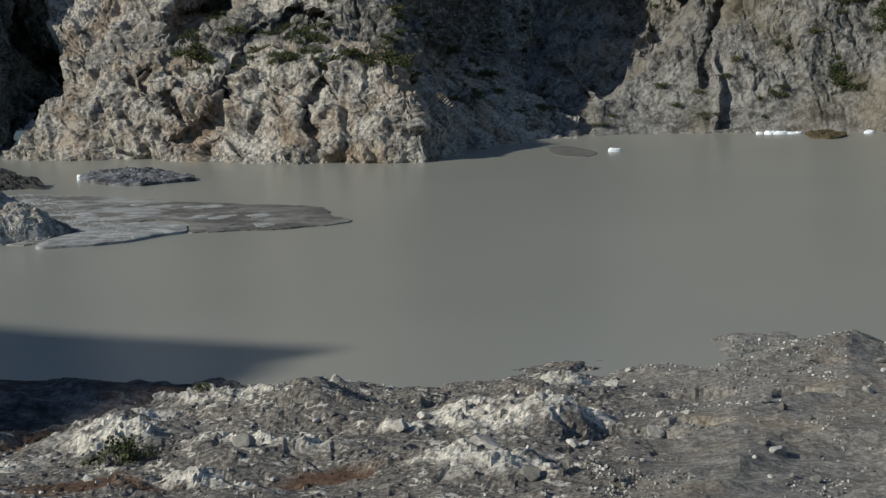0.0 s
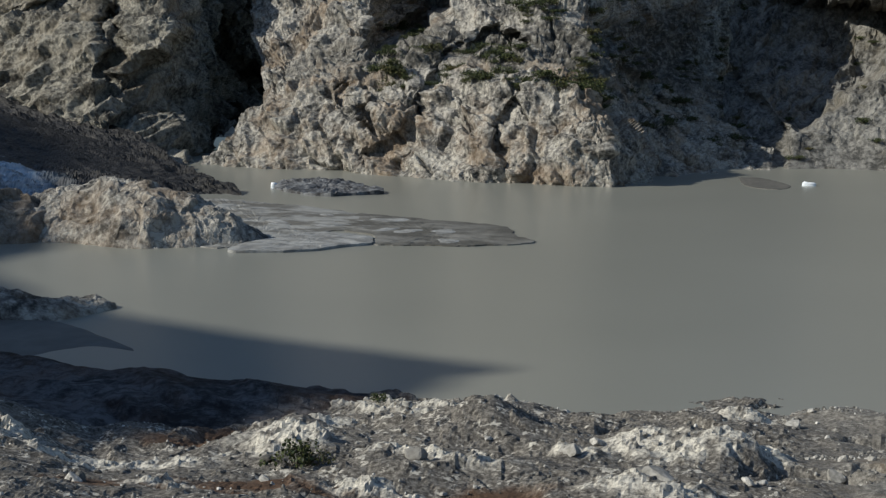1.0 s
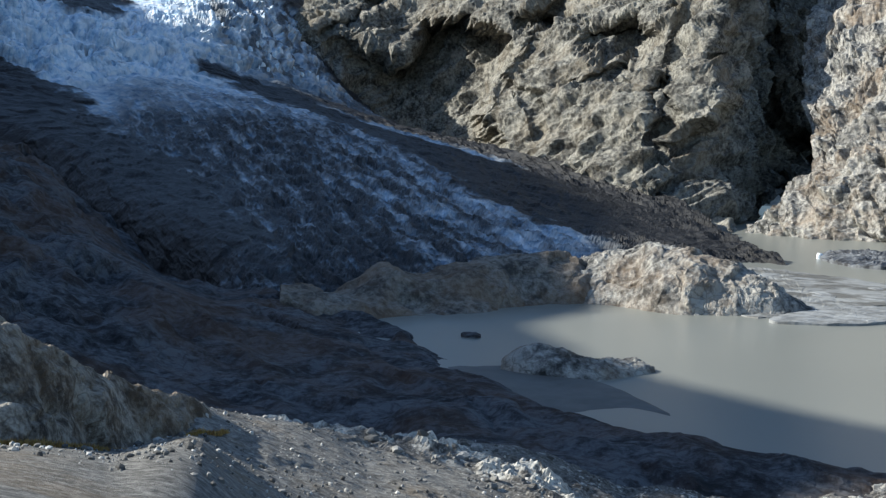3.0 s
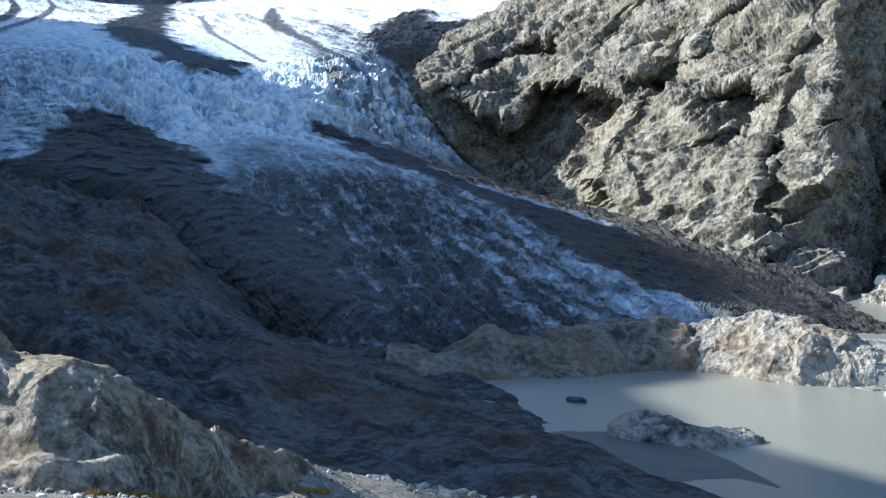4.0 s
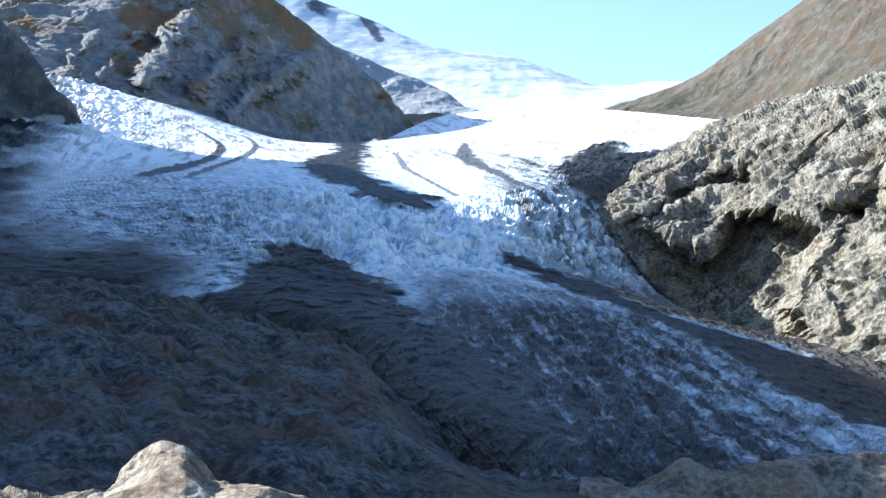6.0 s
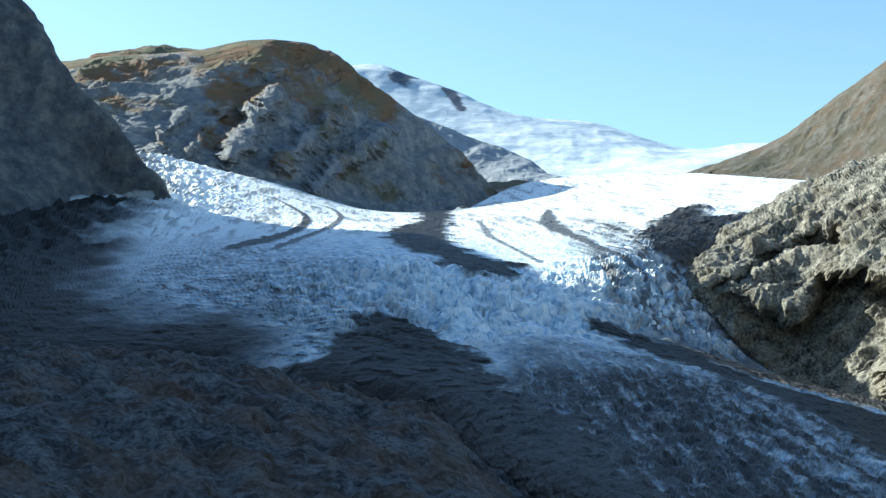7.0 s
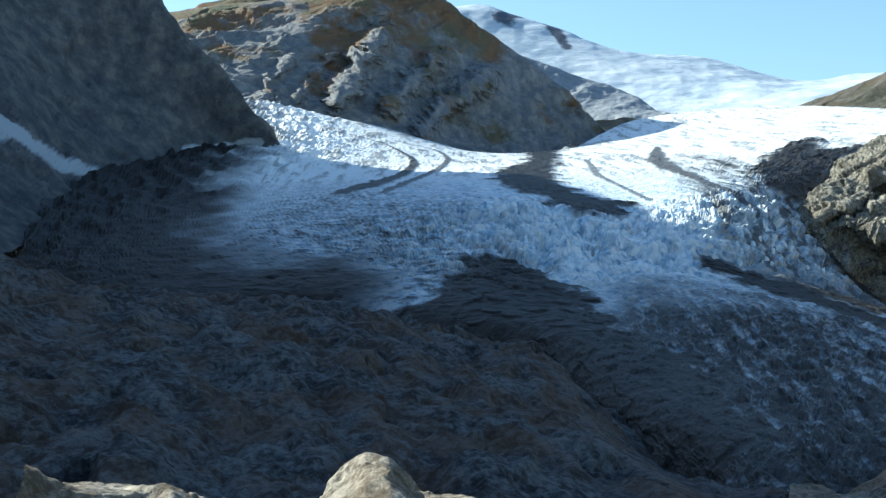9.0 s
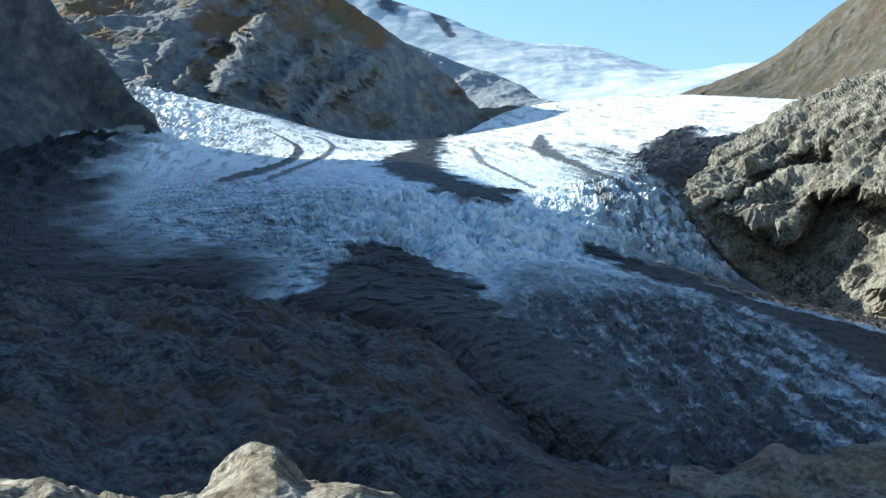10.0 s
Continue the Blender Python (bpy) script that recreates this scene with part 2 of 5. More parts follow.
mat_knoll = rock_material("weathered_outcrop", (0.05, 0.044, 0.036), (0.17, 0.148, 0.118), (0.42, 0.385, 0.32), (0.15, 0.1, 0.055), 0.9, 0.35, 0.5)
mat_mountain, nt, b = nodes_of("hazed_tundra_mountain")
pos = world_pos(nt)
fine = noise_node(nt, pos, 24, 9, 0.7, ((0, -35, 0), (1.4, 1, 0.8)))
# Stone made paler and bluer so distance haze sits in its colour.
stone = ramp(nt, fine, [(0.38, (0.125, 0.138, 0.158)), (0.5, (0.19, 0.199, 0.211)), (0.62, (0.29, 0.282, 0.267))])
heath = ramp(nt, noise_node(nt, pos, 140, 6, 0.65), [(0.36, (0.09, 0.095, 0.05)), (0.47, (0.14, 0.11, 0.06)), (0.56, (0.18, 0.095, 0.045)), (0.68, (0.12, 0.115, 0.06))])
height = nt.nodes.new("ShaderNodeSeparateXYZ")
nt.links.new(pos, height.inputs["Vector"])
level = nt.nodes.new("ShaderNodeMath")
level.operation = "MULTIPLY_ADD"
level.inputs[1].default_value = 0.0008
nt.links.new(height.outputs["Z"], level.inputs[0])
nt.links.new(noise_node(nt, pos, 120, 7, 0.68), level.inputs[2])
flat_part = ramp(nt, level.outputs[0], [(0.9, grey(0)), (1.0, grey(0.9))])
nt.links.new(blend(nt, flat_part, stone, heath), b.inputs["Base Color"])
bump(nt, b, fine, 8)

# Flat pale blue-grey: haze over the far ridge is mixed into the rock.
mat_grey = rock_material("hazed_grey_rock", (0.19, 0.215, 0.25), (0.24, 0.265, 0.3), (0.31, 0.335, 0.37), (0.5, 0.53, 0.57), 30, 4, 0.68)

mat_dark, nt, b = nodes_of("shade_dark_slope")
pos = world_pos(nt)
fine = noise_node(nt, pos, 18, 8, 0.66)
# Stone kept dark and bluish, snow greyed, to put shade into their colour.
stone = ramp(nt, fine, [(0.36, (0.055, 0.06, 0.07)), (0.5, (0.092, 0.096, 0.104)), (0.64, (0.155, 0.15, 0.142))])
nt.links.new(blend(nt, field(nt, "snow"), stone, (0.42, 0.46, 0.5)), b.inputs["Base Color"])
bump(nt, b, fine, 5)

mat_ice, nt, b = nodes_of("glacier_ice", 0.55)
pos = world_pos(nt)
fine = noise_node(nt, pos, 6, 8, 0.65)
clean = ramp(nt, fine, [(0.32, (0.2, 0.34, 0.52)), (0.45, (0.52, 0.66, 0.8)), (0.58, (0.84, 0.88, 0.92))])
# Upper ice whitened to carry the glare of full sun in its colour.
clean = blend(nt, field(nt, "pale_tone"), clean, (0.85, 0.87, 0.88))
# Debris tone, darkened further to deepen the shade over the lower ice.
dirt_shade = ramp(nt, noise_node(nt, pos, 5, 7, 0.7), [(0.36, (0.006, 0.006, 0.0065)), (0.58, (0.018, 0.017, 0.016)), (0.76, (0.07, 0.066, 0.06))])
nt.links.new(blend(nt, field(nt, "dirt_shade"), clean, dirt_shade), b.inputs["Base Color"])
bump(nt, b, fine, 1.5)

mat_snow, nt, b = nodes_of("shade_mottled_snow", 0.6)
pos = world_pos(nt)
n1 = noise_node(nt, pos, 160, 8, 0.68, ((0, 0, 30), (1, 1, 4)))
# Bluish tones paint shaded patches into the snow colour.
pale_tone = ramp(nt, n1, [(0.36, (0.36, 0.44, 0.54)), (0.5, (0.52, 0.59, 0.67)), (0.62, (0.68, 0.73, 0.78))])
nt.links.new(blend(nt, field(nt, "rock"), pale_tone, (0.08, 0.095, 0.13)), b.inputs["Base Color"])
bump(nt, b, n1, 10)

mat_water, nt, b = nodes_of("silty_water", 0.3)
pos = world_pos(nt)
w1 = noise_node(nt, pos, 120, 4, 0.5)
nt.links.new(ramp(nt, w1, [(0.3, (0.212, 0.214, 0.186)), (0.7, (0.236, 0.238, 0.207))]), b.inputs["Base Color"])
b.inputs["Specular IOR Level"].default_value = 0.3
bump(nt, b, noise_node(nt, pos, 0.7, 3, 0.5, ((0, 0, 0), (1, 0.4, 1))), 0.02, 0.5)

mat_mud, nt, b = nodes_of("wet_mud", 0.6)
nt.links.new(ramp(nt, noise_node(nt, world_pos(nt), 6, 5), [(0.3, (0.09, 0.088, 0.078)), (0.7, (0.14, 0.135, 0.12))]), b.inputs["Base Color"])
mat_base = rock_material("valley_floor", (0.08, 0.08, 0.07), (0.16, 0.15, 0.13), (0.25, 0.24, 0.2), (0.15, 0.12, 0.07), 30, 3)

# ---- ground and water ----
base = spline([[(-9000, -9000, -30), (-9000, 9000, -30)], [(9000, -9000, -30), (9000, 9000, -30)]], 2)
ground = tagged(new("ground", grid_mesh("ground", base, mat_base)), "grey stony valley floor under the lake", "ground", kind="structure")
lake_grid = np.array([[(-420, 130, 0), (900, 130, 0)], [(-420, 900, 0), (900, 900, 0)]], float)
lake = tagged(new("water", grid_mesh("water", lake_grid, mat_water)), "calm silty grey-green meltwater lake", "lake", kind="structure")

# ---- landforms ----
RIGHT_WALL_A = [(-720, 935, 112), (-666, 888, 112), (-547, 849, 35.9), (-442, 772, 18.9), (-342, 701, 9.1), (-260, 650, -3.9), (-214, 637, -11.2), (-239, 763, 2.5), (-246, 918, 10.2)]
RIGHT_WALL_B = [(-727, 955, 134), (-660, 899, 140), (-571, 899, 87.2), (-466, 828, 79.9), (-373, 764, 67.8), (-288, 714, 58.1), (-235, 691, 34.7), (-260, 841, 46.9), (-259, 966, 50.0)]
RIGHT_WALL_C = [(-776, 1030, 149), (-674, 956, 171), (-592, 951, 156), (-498, 902, 151), (-416, 854, 136), (-322, 797, 118), (-255, 758, 98.9), (-272, 900, 119), (-262, 1006, 123)]
RIGHT_WALL_D = [(-867, 1163, 167), (-749, 1099, 213), (-667, 1093, 241), (-588, 1057, 244), (-487, 998, 242), (-383, 956, 241), (-303, 932, 240), (-292, 1019, 256), (-266, 1067, 244)]
RIGHT_WALL_E = [(-981, 1326, 171), (-938, 1418, 238), (-788, 1393, 281), (-728, 1369, 284), (-625, 1341, 290), (-490, 1311, 297), (-380, 1243, 303), (-324, 1207, 304), (-260, 1223, 304)]
RIGHT_WALL = [RIGHT_WALL_A, RIGHT_WALL_B, RIGHT_WALL_C, RIGHT_WALL_D, RIGHT_WALL_E]
HEADLAND_A = [(-213, 645, -6.0), (-190, 636, -6.0), (-129, 617, -6.0), (-93.5, 591, -6.0), (-50.0, 572, -6.0), (-10.8, 564, -6.0), (-2.0, 572, -6.0), (32.0, 631, -6.0), (73.2, 674, -6.0)]
HEADLAND_B = [(-209, 668, 10.0), (-186, 656, 17.0), (-137, 635, 22.8), (-97.3, 614, 21.8), (-54.0, 594, 20.9), (-16.2, 580, 23.7), (-3.1, 592, 19.0), (25.7, 700, 13.3), (74.7, 761, 8.6)]
HEADLAND_C = [(-196, 680, 24.0), (-178, 678, 32.0), (-148, 664, 45.3), (-102, 642, 40.9), (-61.1, 623, 43.4), (-25.6, 611, 40.4), (-8.8, 630, 32.4), (16.1, 770, 31.2), (72.0, 857, 26.0)]
HEADLAND_D = [(-201, 733, 39.0), (-182, 728, 46.0), (-152, 714, 57.6), (-110, 691, 57.3), (-66.4, 677, 61.9), (-35.1, 669, 64.0), (-12.0, 690, 57.2), (11.7, 840, 58.8), (72.9, 947, 56.6)]
HEADLAND_E = [(-240, 847, 112), (-189, 818, 115), (-156, 805, 122), (-118, 791, 134), (-82.6, 786, 147), (-46.3, 779, 160), (-11.2, 800, 154), (22.0, 900, 154), (88.0, 1006, 149)]
HEADLAND_F = [(-259, 1121, 294), (-210, 1080, 304), (-169, 1067, 319), (-138, 1051, 334), (-101, 1045, 351), (-64.1, 1048, 361), (-9.4, 1080, 360), (48.9, 1119, 329), (123, 1174, 322)]
HEADLAND = [HEADLAND_A, HEADLAND_B, HEADLAND_C, HEADLAND_D, HEADLAND_E, HEADLAND_F]
BACK_SLOPE_A = [(43.3, 689, -6.0), (66.0, 673, -6.0), (102, 688, -6.0), (132, 681, -6.0), (156, 674, -6.0), (185, 666, -6.0), (217, 655, -6.0), (279, 598, -6.0), (327, 503, -6.0)]
BACK_SLOPE_B = [(52.4, 788, 16.9), (74.8, 736, 19.0), (108, 730, 21.6), (139, 715, 24.6), (161, 698, 22.5), (190, 684, 21.5), (221, 668, 25.4), (283, 607, 26.6), (332, 512, 28.7)]
BACK_SLOPE_C = [(62.8, 898, 68.9), (91.8, 845, 67.8), (122, 806, 72.8), (150, 771, 77.4), (171, 742, 76.6), (200, 721, 78.7), (231, 699, 75.7), (296, 634, 76.9), (349, 537, 72.3)]
BACK_SLOPE_D = [(80.6, 1047, 160), (116, 973, 162), (142, 919, 172), (168, 864, 174), (191, 828, 169), (222, 800, 167), (254, 769, 164), (330, 707, 160), (392, 604, 151)]
BACK_SLOPE_E = [(125, 1294, 303), (163, 1239, 316), (188, 1185, 327), (219, 1129, 337), (254, 1101, 332), (297, 1070, 327), (345, 1044, 324), (456, 979, 319), (545, 839, 281)]
BACK_SLOPE = [BACK_SLOPE_A, BACK_SLOPE_B, BACK_SLOPE_C, BACK_SLOPE_D, BACK_SLOPE_E]
GLACIER_A = [(-242, 281, -44.7), (-230, 295, -14.7), (-233, 318, -14.5), (-232, 357, -12.5), (-218, 386, -12.1), (-193, 421, -12.6), (-173, 493, -13.2), (-149, 500, -15.0)]
GLACIER_B = [(-246, 285, -30.7), (-234, 299, -0.7), (-237, 322, -0.5), (-235, 362, 1.5), (-221, 392, 1.9), (-196, 427, 1.4), (-175, 500, 0.8), (-151, 508, -1.0)]
GLACIER_C = [(-295, 323, -18.5), (-283, 337, 11.5), (-289, 383, 13.1), (-285, 423, 15.2), (-272, 472, 15.7), (-254, 521, 11.5), (-225, 556, 5.9), (-195, 578, 2.0)]
GLACIER_D = [(-387, 374, -6.4), (-375, 388, 23.6), (-386, 460, 33.2), (-382, 526, 40.9), (-366, 585, 40.4), (-338, 636, 29.9), (-305, 669, 19.2), (-265, 675, 14.5)]
GLACIER_E = [(-482, 421, 15.5), (-470, 435, 45.5), (-479, 496, 54.8), (-485, 558, 65.5), (-480, 615, 63.6), (-464, 676, 55.7), (-433, 720, 42.7), (-382, 743, 34.0)]
GLACIER_F = [(-567, 412, 26.1), (-555, 426, 56.1), (-581, 490, 79.2), (-585, 546, 84.9), (-577, 597, 89.1), (-572, 669, 91.5), (-560, 743, 82.5), (-550, 841, 57.0)]
GLACIER_G = [(-649, 400, 41.2), (-637, 414, 71.2), (-712, 517, 112), (-712, 598, 135), (-676, 653, 131), (-655, 702, 127), (-647, 788, 143), (-706, 964, 142)]
GLACIER_H = [(-792, 325, 52.7), (-780, 339, 82.7), (-979, 565, 165), (-1011, 735, 192), (-1004, 873, 206), (-959, 993, 210), (-881, 1088, 210), (-811, 1202, 225)]
GLACIER_I = [(-1086, 398, 121), (-1074, 412, 151), (-1294, 759, 253), (-1375, 999, 277), (-1561, 1405, 323), (-1534, 1646, 362), (-1294, 1717, 364), (-979, 1629, 324)]
GLACIER_J = [(-1793, 779, 336), (-1781, 793, 366), (-1822, 1044, 405), (-1761, 1233, 380), (-1769, 1593, 345), (-1760, 1855, 440), (-1662, 2128, 478), (-1236, 2057, 404)]
GLACIER = [GLACIER_A, GLACIER_B, GLACIER_C, GLACIER_D, GLACIER_E, GLACIER_F, GLACIER_G, GLACIER_H, GLACIER_I, GLACIER_J]
LEFT_SLOPE_A = [(-24, 166, -2.0), (-46, 160, 0.3), (-70, 152, 0.8), (-92.7, 150, 0.0), (-102, 138, -1.0), (-112, 125, -2.0), (-146, 122, 8.0), (-173, 100, 16.0), (-193, 51.8, 22.0)]
LEFT_SLOPE_B = [(-31.0, 196, -0.5), (-54.9, 191, 2.0), (-88.3, 198, 3.2), (-126, 210, 3.0), (-159, 218, 4.0), (-174, 193, 8.0), (-207, 174, 16.0), (-242, 140, 25.0), (-270, 72.5, 35.0)]
LEFT_SLOPE_C = [(-31.4, 199, -3.0), (-56.8, 198, -3.0), (-92.7, 208, -3.0), (-156, 258, -0.5), (-201, 287, 2.0), (-230, 264, 13.0), (-275, 248, 26.0), (-339, 212, 40.0), (-367, 98.4, 58.0)]
LEFT_SLOPE_D = [(-38.9, 200, -9.0), (-62.6, 205, -9.0), (-97.6, 219, -9.0), (-180, 288, -6.0), (-241, 319, 3.0), (-324, 354, 22.0), (-392, 341, 44.0), (-485, 280, 62.0), (-502, 135, 85.0)]
LEFT_SLOPE_E = [(-42.4, 200, -14.0), (-66.1, 204, -14.0), (-98.4, 221, -14.0), (-200, 346, -8.0), (-265, 364, 2.0), (-453, 453, 40.0), (-583, 456, 55.0), (-706, 376, 78.0), (-721, 166, 95.0)]
LEFT_SLOPE = [LEFT_SLOPE_A, LEFT_SLOPE_B, LEFT_SLOPE_C, LEFT_SLOPE_D, LEFT_SLOPE_E]
NEAR_GROUND_A = [(-4.0, 0.3, 48.3), (-3.6, 1.7, 48.3), (-3.3, 2.3, 48.3), (-2.8, 2.8, 48.3), (-2.3, 3.3, 48.3), (-1.7, 3.6, 48.3), (-0.8, 3.9, 48.3), (0.0, 4.0, 48.3), (1.0, 3.9, 48.3), (2.2, 3.3, 48.3)]
NEAR_GROUND_B = [(-39.8, 3.5, 43.0), (-36.3, 16.9, 42.0), (-32.8, 22.9, 40.5), (-28.3, 28.3, 38.0), (-22.9, 32.8, 35.0), (-16.9, 36.3, 33.0), (-8.3, 39.1, 32.0), (0.0, 40.0, 32.0), (9.7, 38.8, 32.0), (22.4, 33.2, 34.0)]
NEAR_GROUND_C = [(-79.7, 7.0, 38.0), (-72.5, 33.8, 35.2), (-65.5, 45.9, 33.0), (-56.6, 56.6, 31.0), (-45.9, 65.5, 25.0), (-33.8, 72.5, 20.0), (-16.6, 78.3, 18.0), (0.0, 80.0, 17.0), (19.4, 77.6, 17.0), (44.7, 66.3, 20.0)]
NEAR_GROUND_D = [(-110, 9.6, 36.0), (-99.7, 46.5, 30.0), (-90.1, 63.1, 26.5), (-79.2, 79.2, 23.6), (-67.7, 96.7, 18.0), (-50.7, 109, 13.5), (-24.9, 117, 9.5), (0.0, 120, 8.5), (29.0, 116, 8.0), (67.1, 99.5, 10.0)]
NEAR_GROUND_E = [(-139, 12.2, 34.0), (-127, 59.2, 26.0), (-109, 76.3, 23.0), (-93.3, 93.3, 21.0), (-83.2, 119, 15.5), (-63.4, 136, 10.0), (-31.2, 147, 6.2), (0.0, 150, 7.0), (36.3, 146, 5.0), (83.9, 124, 7.0)]
NEAR_GROUND_F = [(-164, 14.4, 26.0), (-145, 67.6, 18.0), (-119, 83.2, 18.0), (-100, 100, 17.0), (-91.8, 131, 12.6), (-76.1, 163, 6.5), (-37.4, 176, 2.4), (0.0, 180, 3.0), (46.0, 184, 2.6), (106, 158, 5.0)]
NEAR_GROUND_G = [(-199, 17.4, 20.0), (-181, 84.5, 9.0), (-156, 109, 4.0), (-124, 124, 3.0), (-103, 147, 3.0), (-82.4, 177, 2.4), (-41.4, 195, -0.4), (0.0, 202, 0.2), (54.7, 219, -0.2), (130, 192, 1.0)]
NEAR_GROUND_H = [(-229, 20.0, 14.0), (-208, 97.2, 4.0), (-180, 126, -4.0), (-141, 141, -6.0), (-115, 164, -6.0), (-86.6, 186, -8.0), (-44.1, 207, -5.0), (0.0, 215, -5.0), (58.1, 233, -5.0), (137, 203, -4.0)]
NEAR_GROUND = [NEAR_GROUND_A, NEAR_GROUND_B, NEAR_GROUND_C, NEAR_GROUND_D, NEAR_GROUND_E, NEAR_GROUND_F, NEAR_GROUND_G, NEAR_GROUND_H]
KNOLL_A = [(-78.0, 28.4, 31.0), (-76.4, 37.3, 30.0), (-73.6, 42.5, 29.0), (-72.1, 46.8, 28.0), (-68.0, 49.4, 27.6), (-63.3, 52.2, 27.4), (-63.4, 58.1, 25.8), (-75.0, 79.1, 21.4), (-80.2, 94.6, 17.0), (-81.8, 101, 15.0)]
KNOLL_B = [(-82.2, 31.5, 34.8), (-81.8, 39.9, 34.6), (-78.8, 45.5, 34.6), (-77.2, 50.1, 36.7), (-74.1, 52.8, 37.2), (-68.4, 55.4, 35.4), (-67.5, 61.0, 33.3), (-78.9, 82.3, 27.2), (-83.3, 97.2, 22.3), (-84.2, 103, 19.0)]
KNOLL_C = [(-88.7, 34.0, 34.3), (-88.7, 41.7, 34.1), (-85.3, 48.3, 34.7), (-87.2, 56.6, 38.7), (-83.6, 58.5, 40.7), (-75.8, 60.5, 38.3), (-73.8, 66.0, 35.9), (-82.6, 84.3, 29.2), (-86.4, 99.8, 22.9), (-86.7, 105, 18.1)]
KNOLL_D = [(-98.0, 37.6, 32.5), (-97.9, 45.6, 32.0), (-94.5, 52.4, 32.0), (-92.8, 59.1, 35.0), (-90.5, 62.5, 38.0), (-86.7, 67.7, 34.0), (-84.3, 73.8, 30.5), (-87.7, 87.7, 24.0), (-91.4, 103, 19.0), (-90.0, 107, 17.0)]
KNOLL_E = [(-121, 46.6, 25.0), (-118, 54.9, 20.0), (-114, 63.0, 16.0), (-110, 68.9, 15.0), (-108, 72.7, 15.0), (-104, 78.2, 14.0), (-101, 85.2, 13.0), (-101, 99.5, 12.0), (-102, 113, 10.0), (-98.4, 113, 10.0)]
KNOLL = [KNOLL_A, KNOLL_B, KNOLL_C, KNOLL_D, KNOLL_E]
BLUFF_A = [(-259, -22.7, 30.0), (-59.8, -5.2, 47.0), (-3.9, -0.4, 48.4), (3.9, -1.0, 48.4), (38.6, 46.0, 42.0), (167, 199, 10.0)]
BLUFF_B = [(-260, -60.0, 40.0), (-60.0, -20.0, 48.0), (-4.0, -4.0, 48.4), (4.0, -4.0, 48.4), (60.0, -10.0, 46.0), (260, 20.0, 10.0)]
BLUFF_C = [(-260, -200, 60.0), (-60.0, -160, 60.0), (-4.0, -120, 58.0), (4.0, -120, 58.0), (60.0, -140, 55.0), (260, -160, 20.0)]
BLUFF_D = [(-300, -500, 80.0), (-60.0, -500, 80.0), (-4.0, -500, 80.0), (4.0, -500, 80.0), (60.0, -500, 70.0), (300, -500, 30.0)]
BLUFF = [BLUFF_A, BLUFF_B, BLUFF_C, BLUFF_D]
LEFT_MOUNTAIN_A = [(-1234, 817, 102), (-1200, 721, 111), (-1163, 666, 125), (-1115, 588, 134), (-1066, 506, 133), (-1003, 426, 126), (-899, 336, 107), (-801, 253, 91.1), (-674, 149, 78.9), (-556, 63.4, 69.6), (-480, 16.8, 58.4), (-419, -22.0, 50.0), (-377, -46.3, 43.4)]
LEFT_MOUNTAIN_B = [(-1398, 932, 156), (-1303, 802, 200), (-1285, 754, 207), (-1258, 680, 208), (-1213, 592, 199), (-1165, 506, 188), (-1055, 405, 169), (-951, 309, 145), (-828, 191, 124), (-715, 87.7, 113), (-640, 22.3, 106), (-559, -29.3, 89.2), (-496, -60.9, 76.2)]
LEFT_MOUNTAIN_C = [(-1436, 947, 182), (-1306, 788, 221), (-1299, 750, 239), (-1306, 697, 274), (-1305, 631, 300), (-1315, 561, 328), (-1262, 450, 335), (-1181, 343, 323), (-1070, 208, 312), (-946, 82.8, 287), (-900, 15.7, 274), (-819, -42.9, 254), (-715, -87.7, 230)]
LEFT_MOUNTAIN_D = [(-1476, 959, 210), (-1323, 789, 236), (-1307, 746, 272), (-1338, 711, 336), (-1375, 671, 406), (-1440, 626, 506), (-1634, 503, 655), (-1490, 408, 645), (-1416, 356, 592), (-1448, 409, 610), (-1391, 397, 600), (-1185, 297, 580), (-927, 65.3, 489)]
LEFT_MOUNTAIN_E = [(-1893, 790, 105), (-1740, 620, 118), (-1725, 577, 136), (-1755, 543, 168), (-1792, 502, 203), (-1857, 457, 253), (-2051, 335, 327), (-1907, 240, 325), (-1833, 188, 319), (-1866, 240, 325), (-1808, 228, 327), (-1602, 128, 298), (-1344, -103, 244)]
LEFT_MOUNTAIN = [LEFT_MOUNTAIN_A, LEFT_MOUNTAIN_B, LEFT_MOUNTAIN_C, LEFT_MOUNTAIN_D, LEFT_MOUNTAIN_E]
SHOULDER_A = [(-695, 159, 70.0), (-618, 142, 70.0), (-591, 127, 70.0), (-520, 104, 70.0), (-438, 83.4, 70.0), (-389, 71.9, 70.0), (-395, 62.6, 70.0), (-401, 50.3, 70.0), (-387, 13.4, 70.0), (-384, -16.1, 70.0), (-384, -53.7, 70.0), (-373, -146, 70.0), (-355, -279, 70.0)]
SHOULDER_B = [(-815, 110, 294), (-738, 93.2, 263), (-712, 78.7, 256), (-641, 55.7, 243), (-559, 34.7, 230), (-509, 23.2, 223), (-516, 13.9, 222), (-522, 1.6, 218), (-507, -35.3, 211), (-505, -64.8, 207), (-504, -102, 202), (-494, -195, 184), (-475, -327, 155)]
SHOULDER_C = [(-927, 65.3, 487), (-850, 48.3, 433), (-823, 33.8, 415), (-752, 10.8, 391), (-670, -10.3, 375), (-620, -21.8, 368), (-627, -31.0, 369), (-633, -43.4, 372), (-619, -80.3, 338), (-616, -110, 330), (-616, -147, 322), (-605, -240, 288), (-587, -372, 236)]
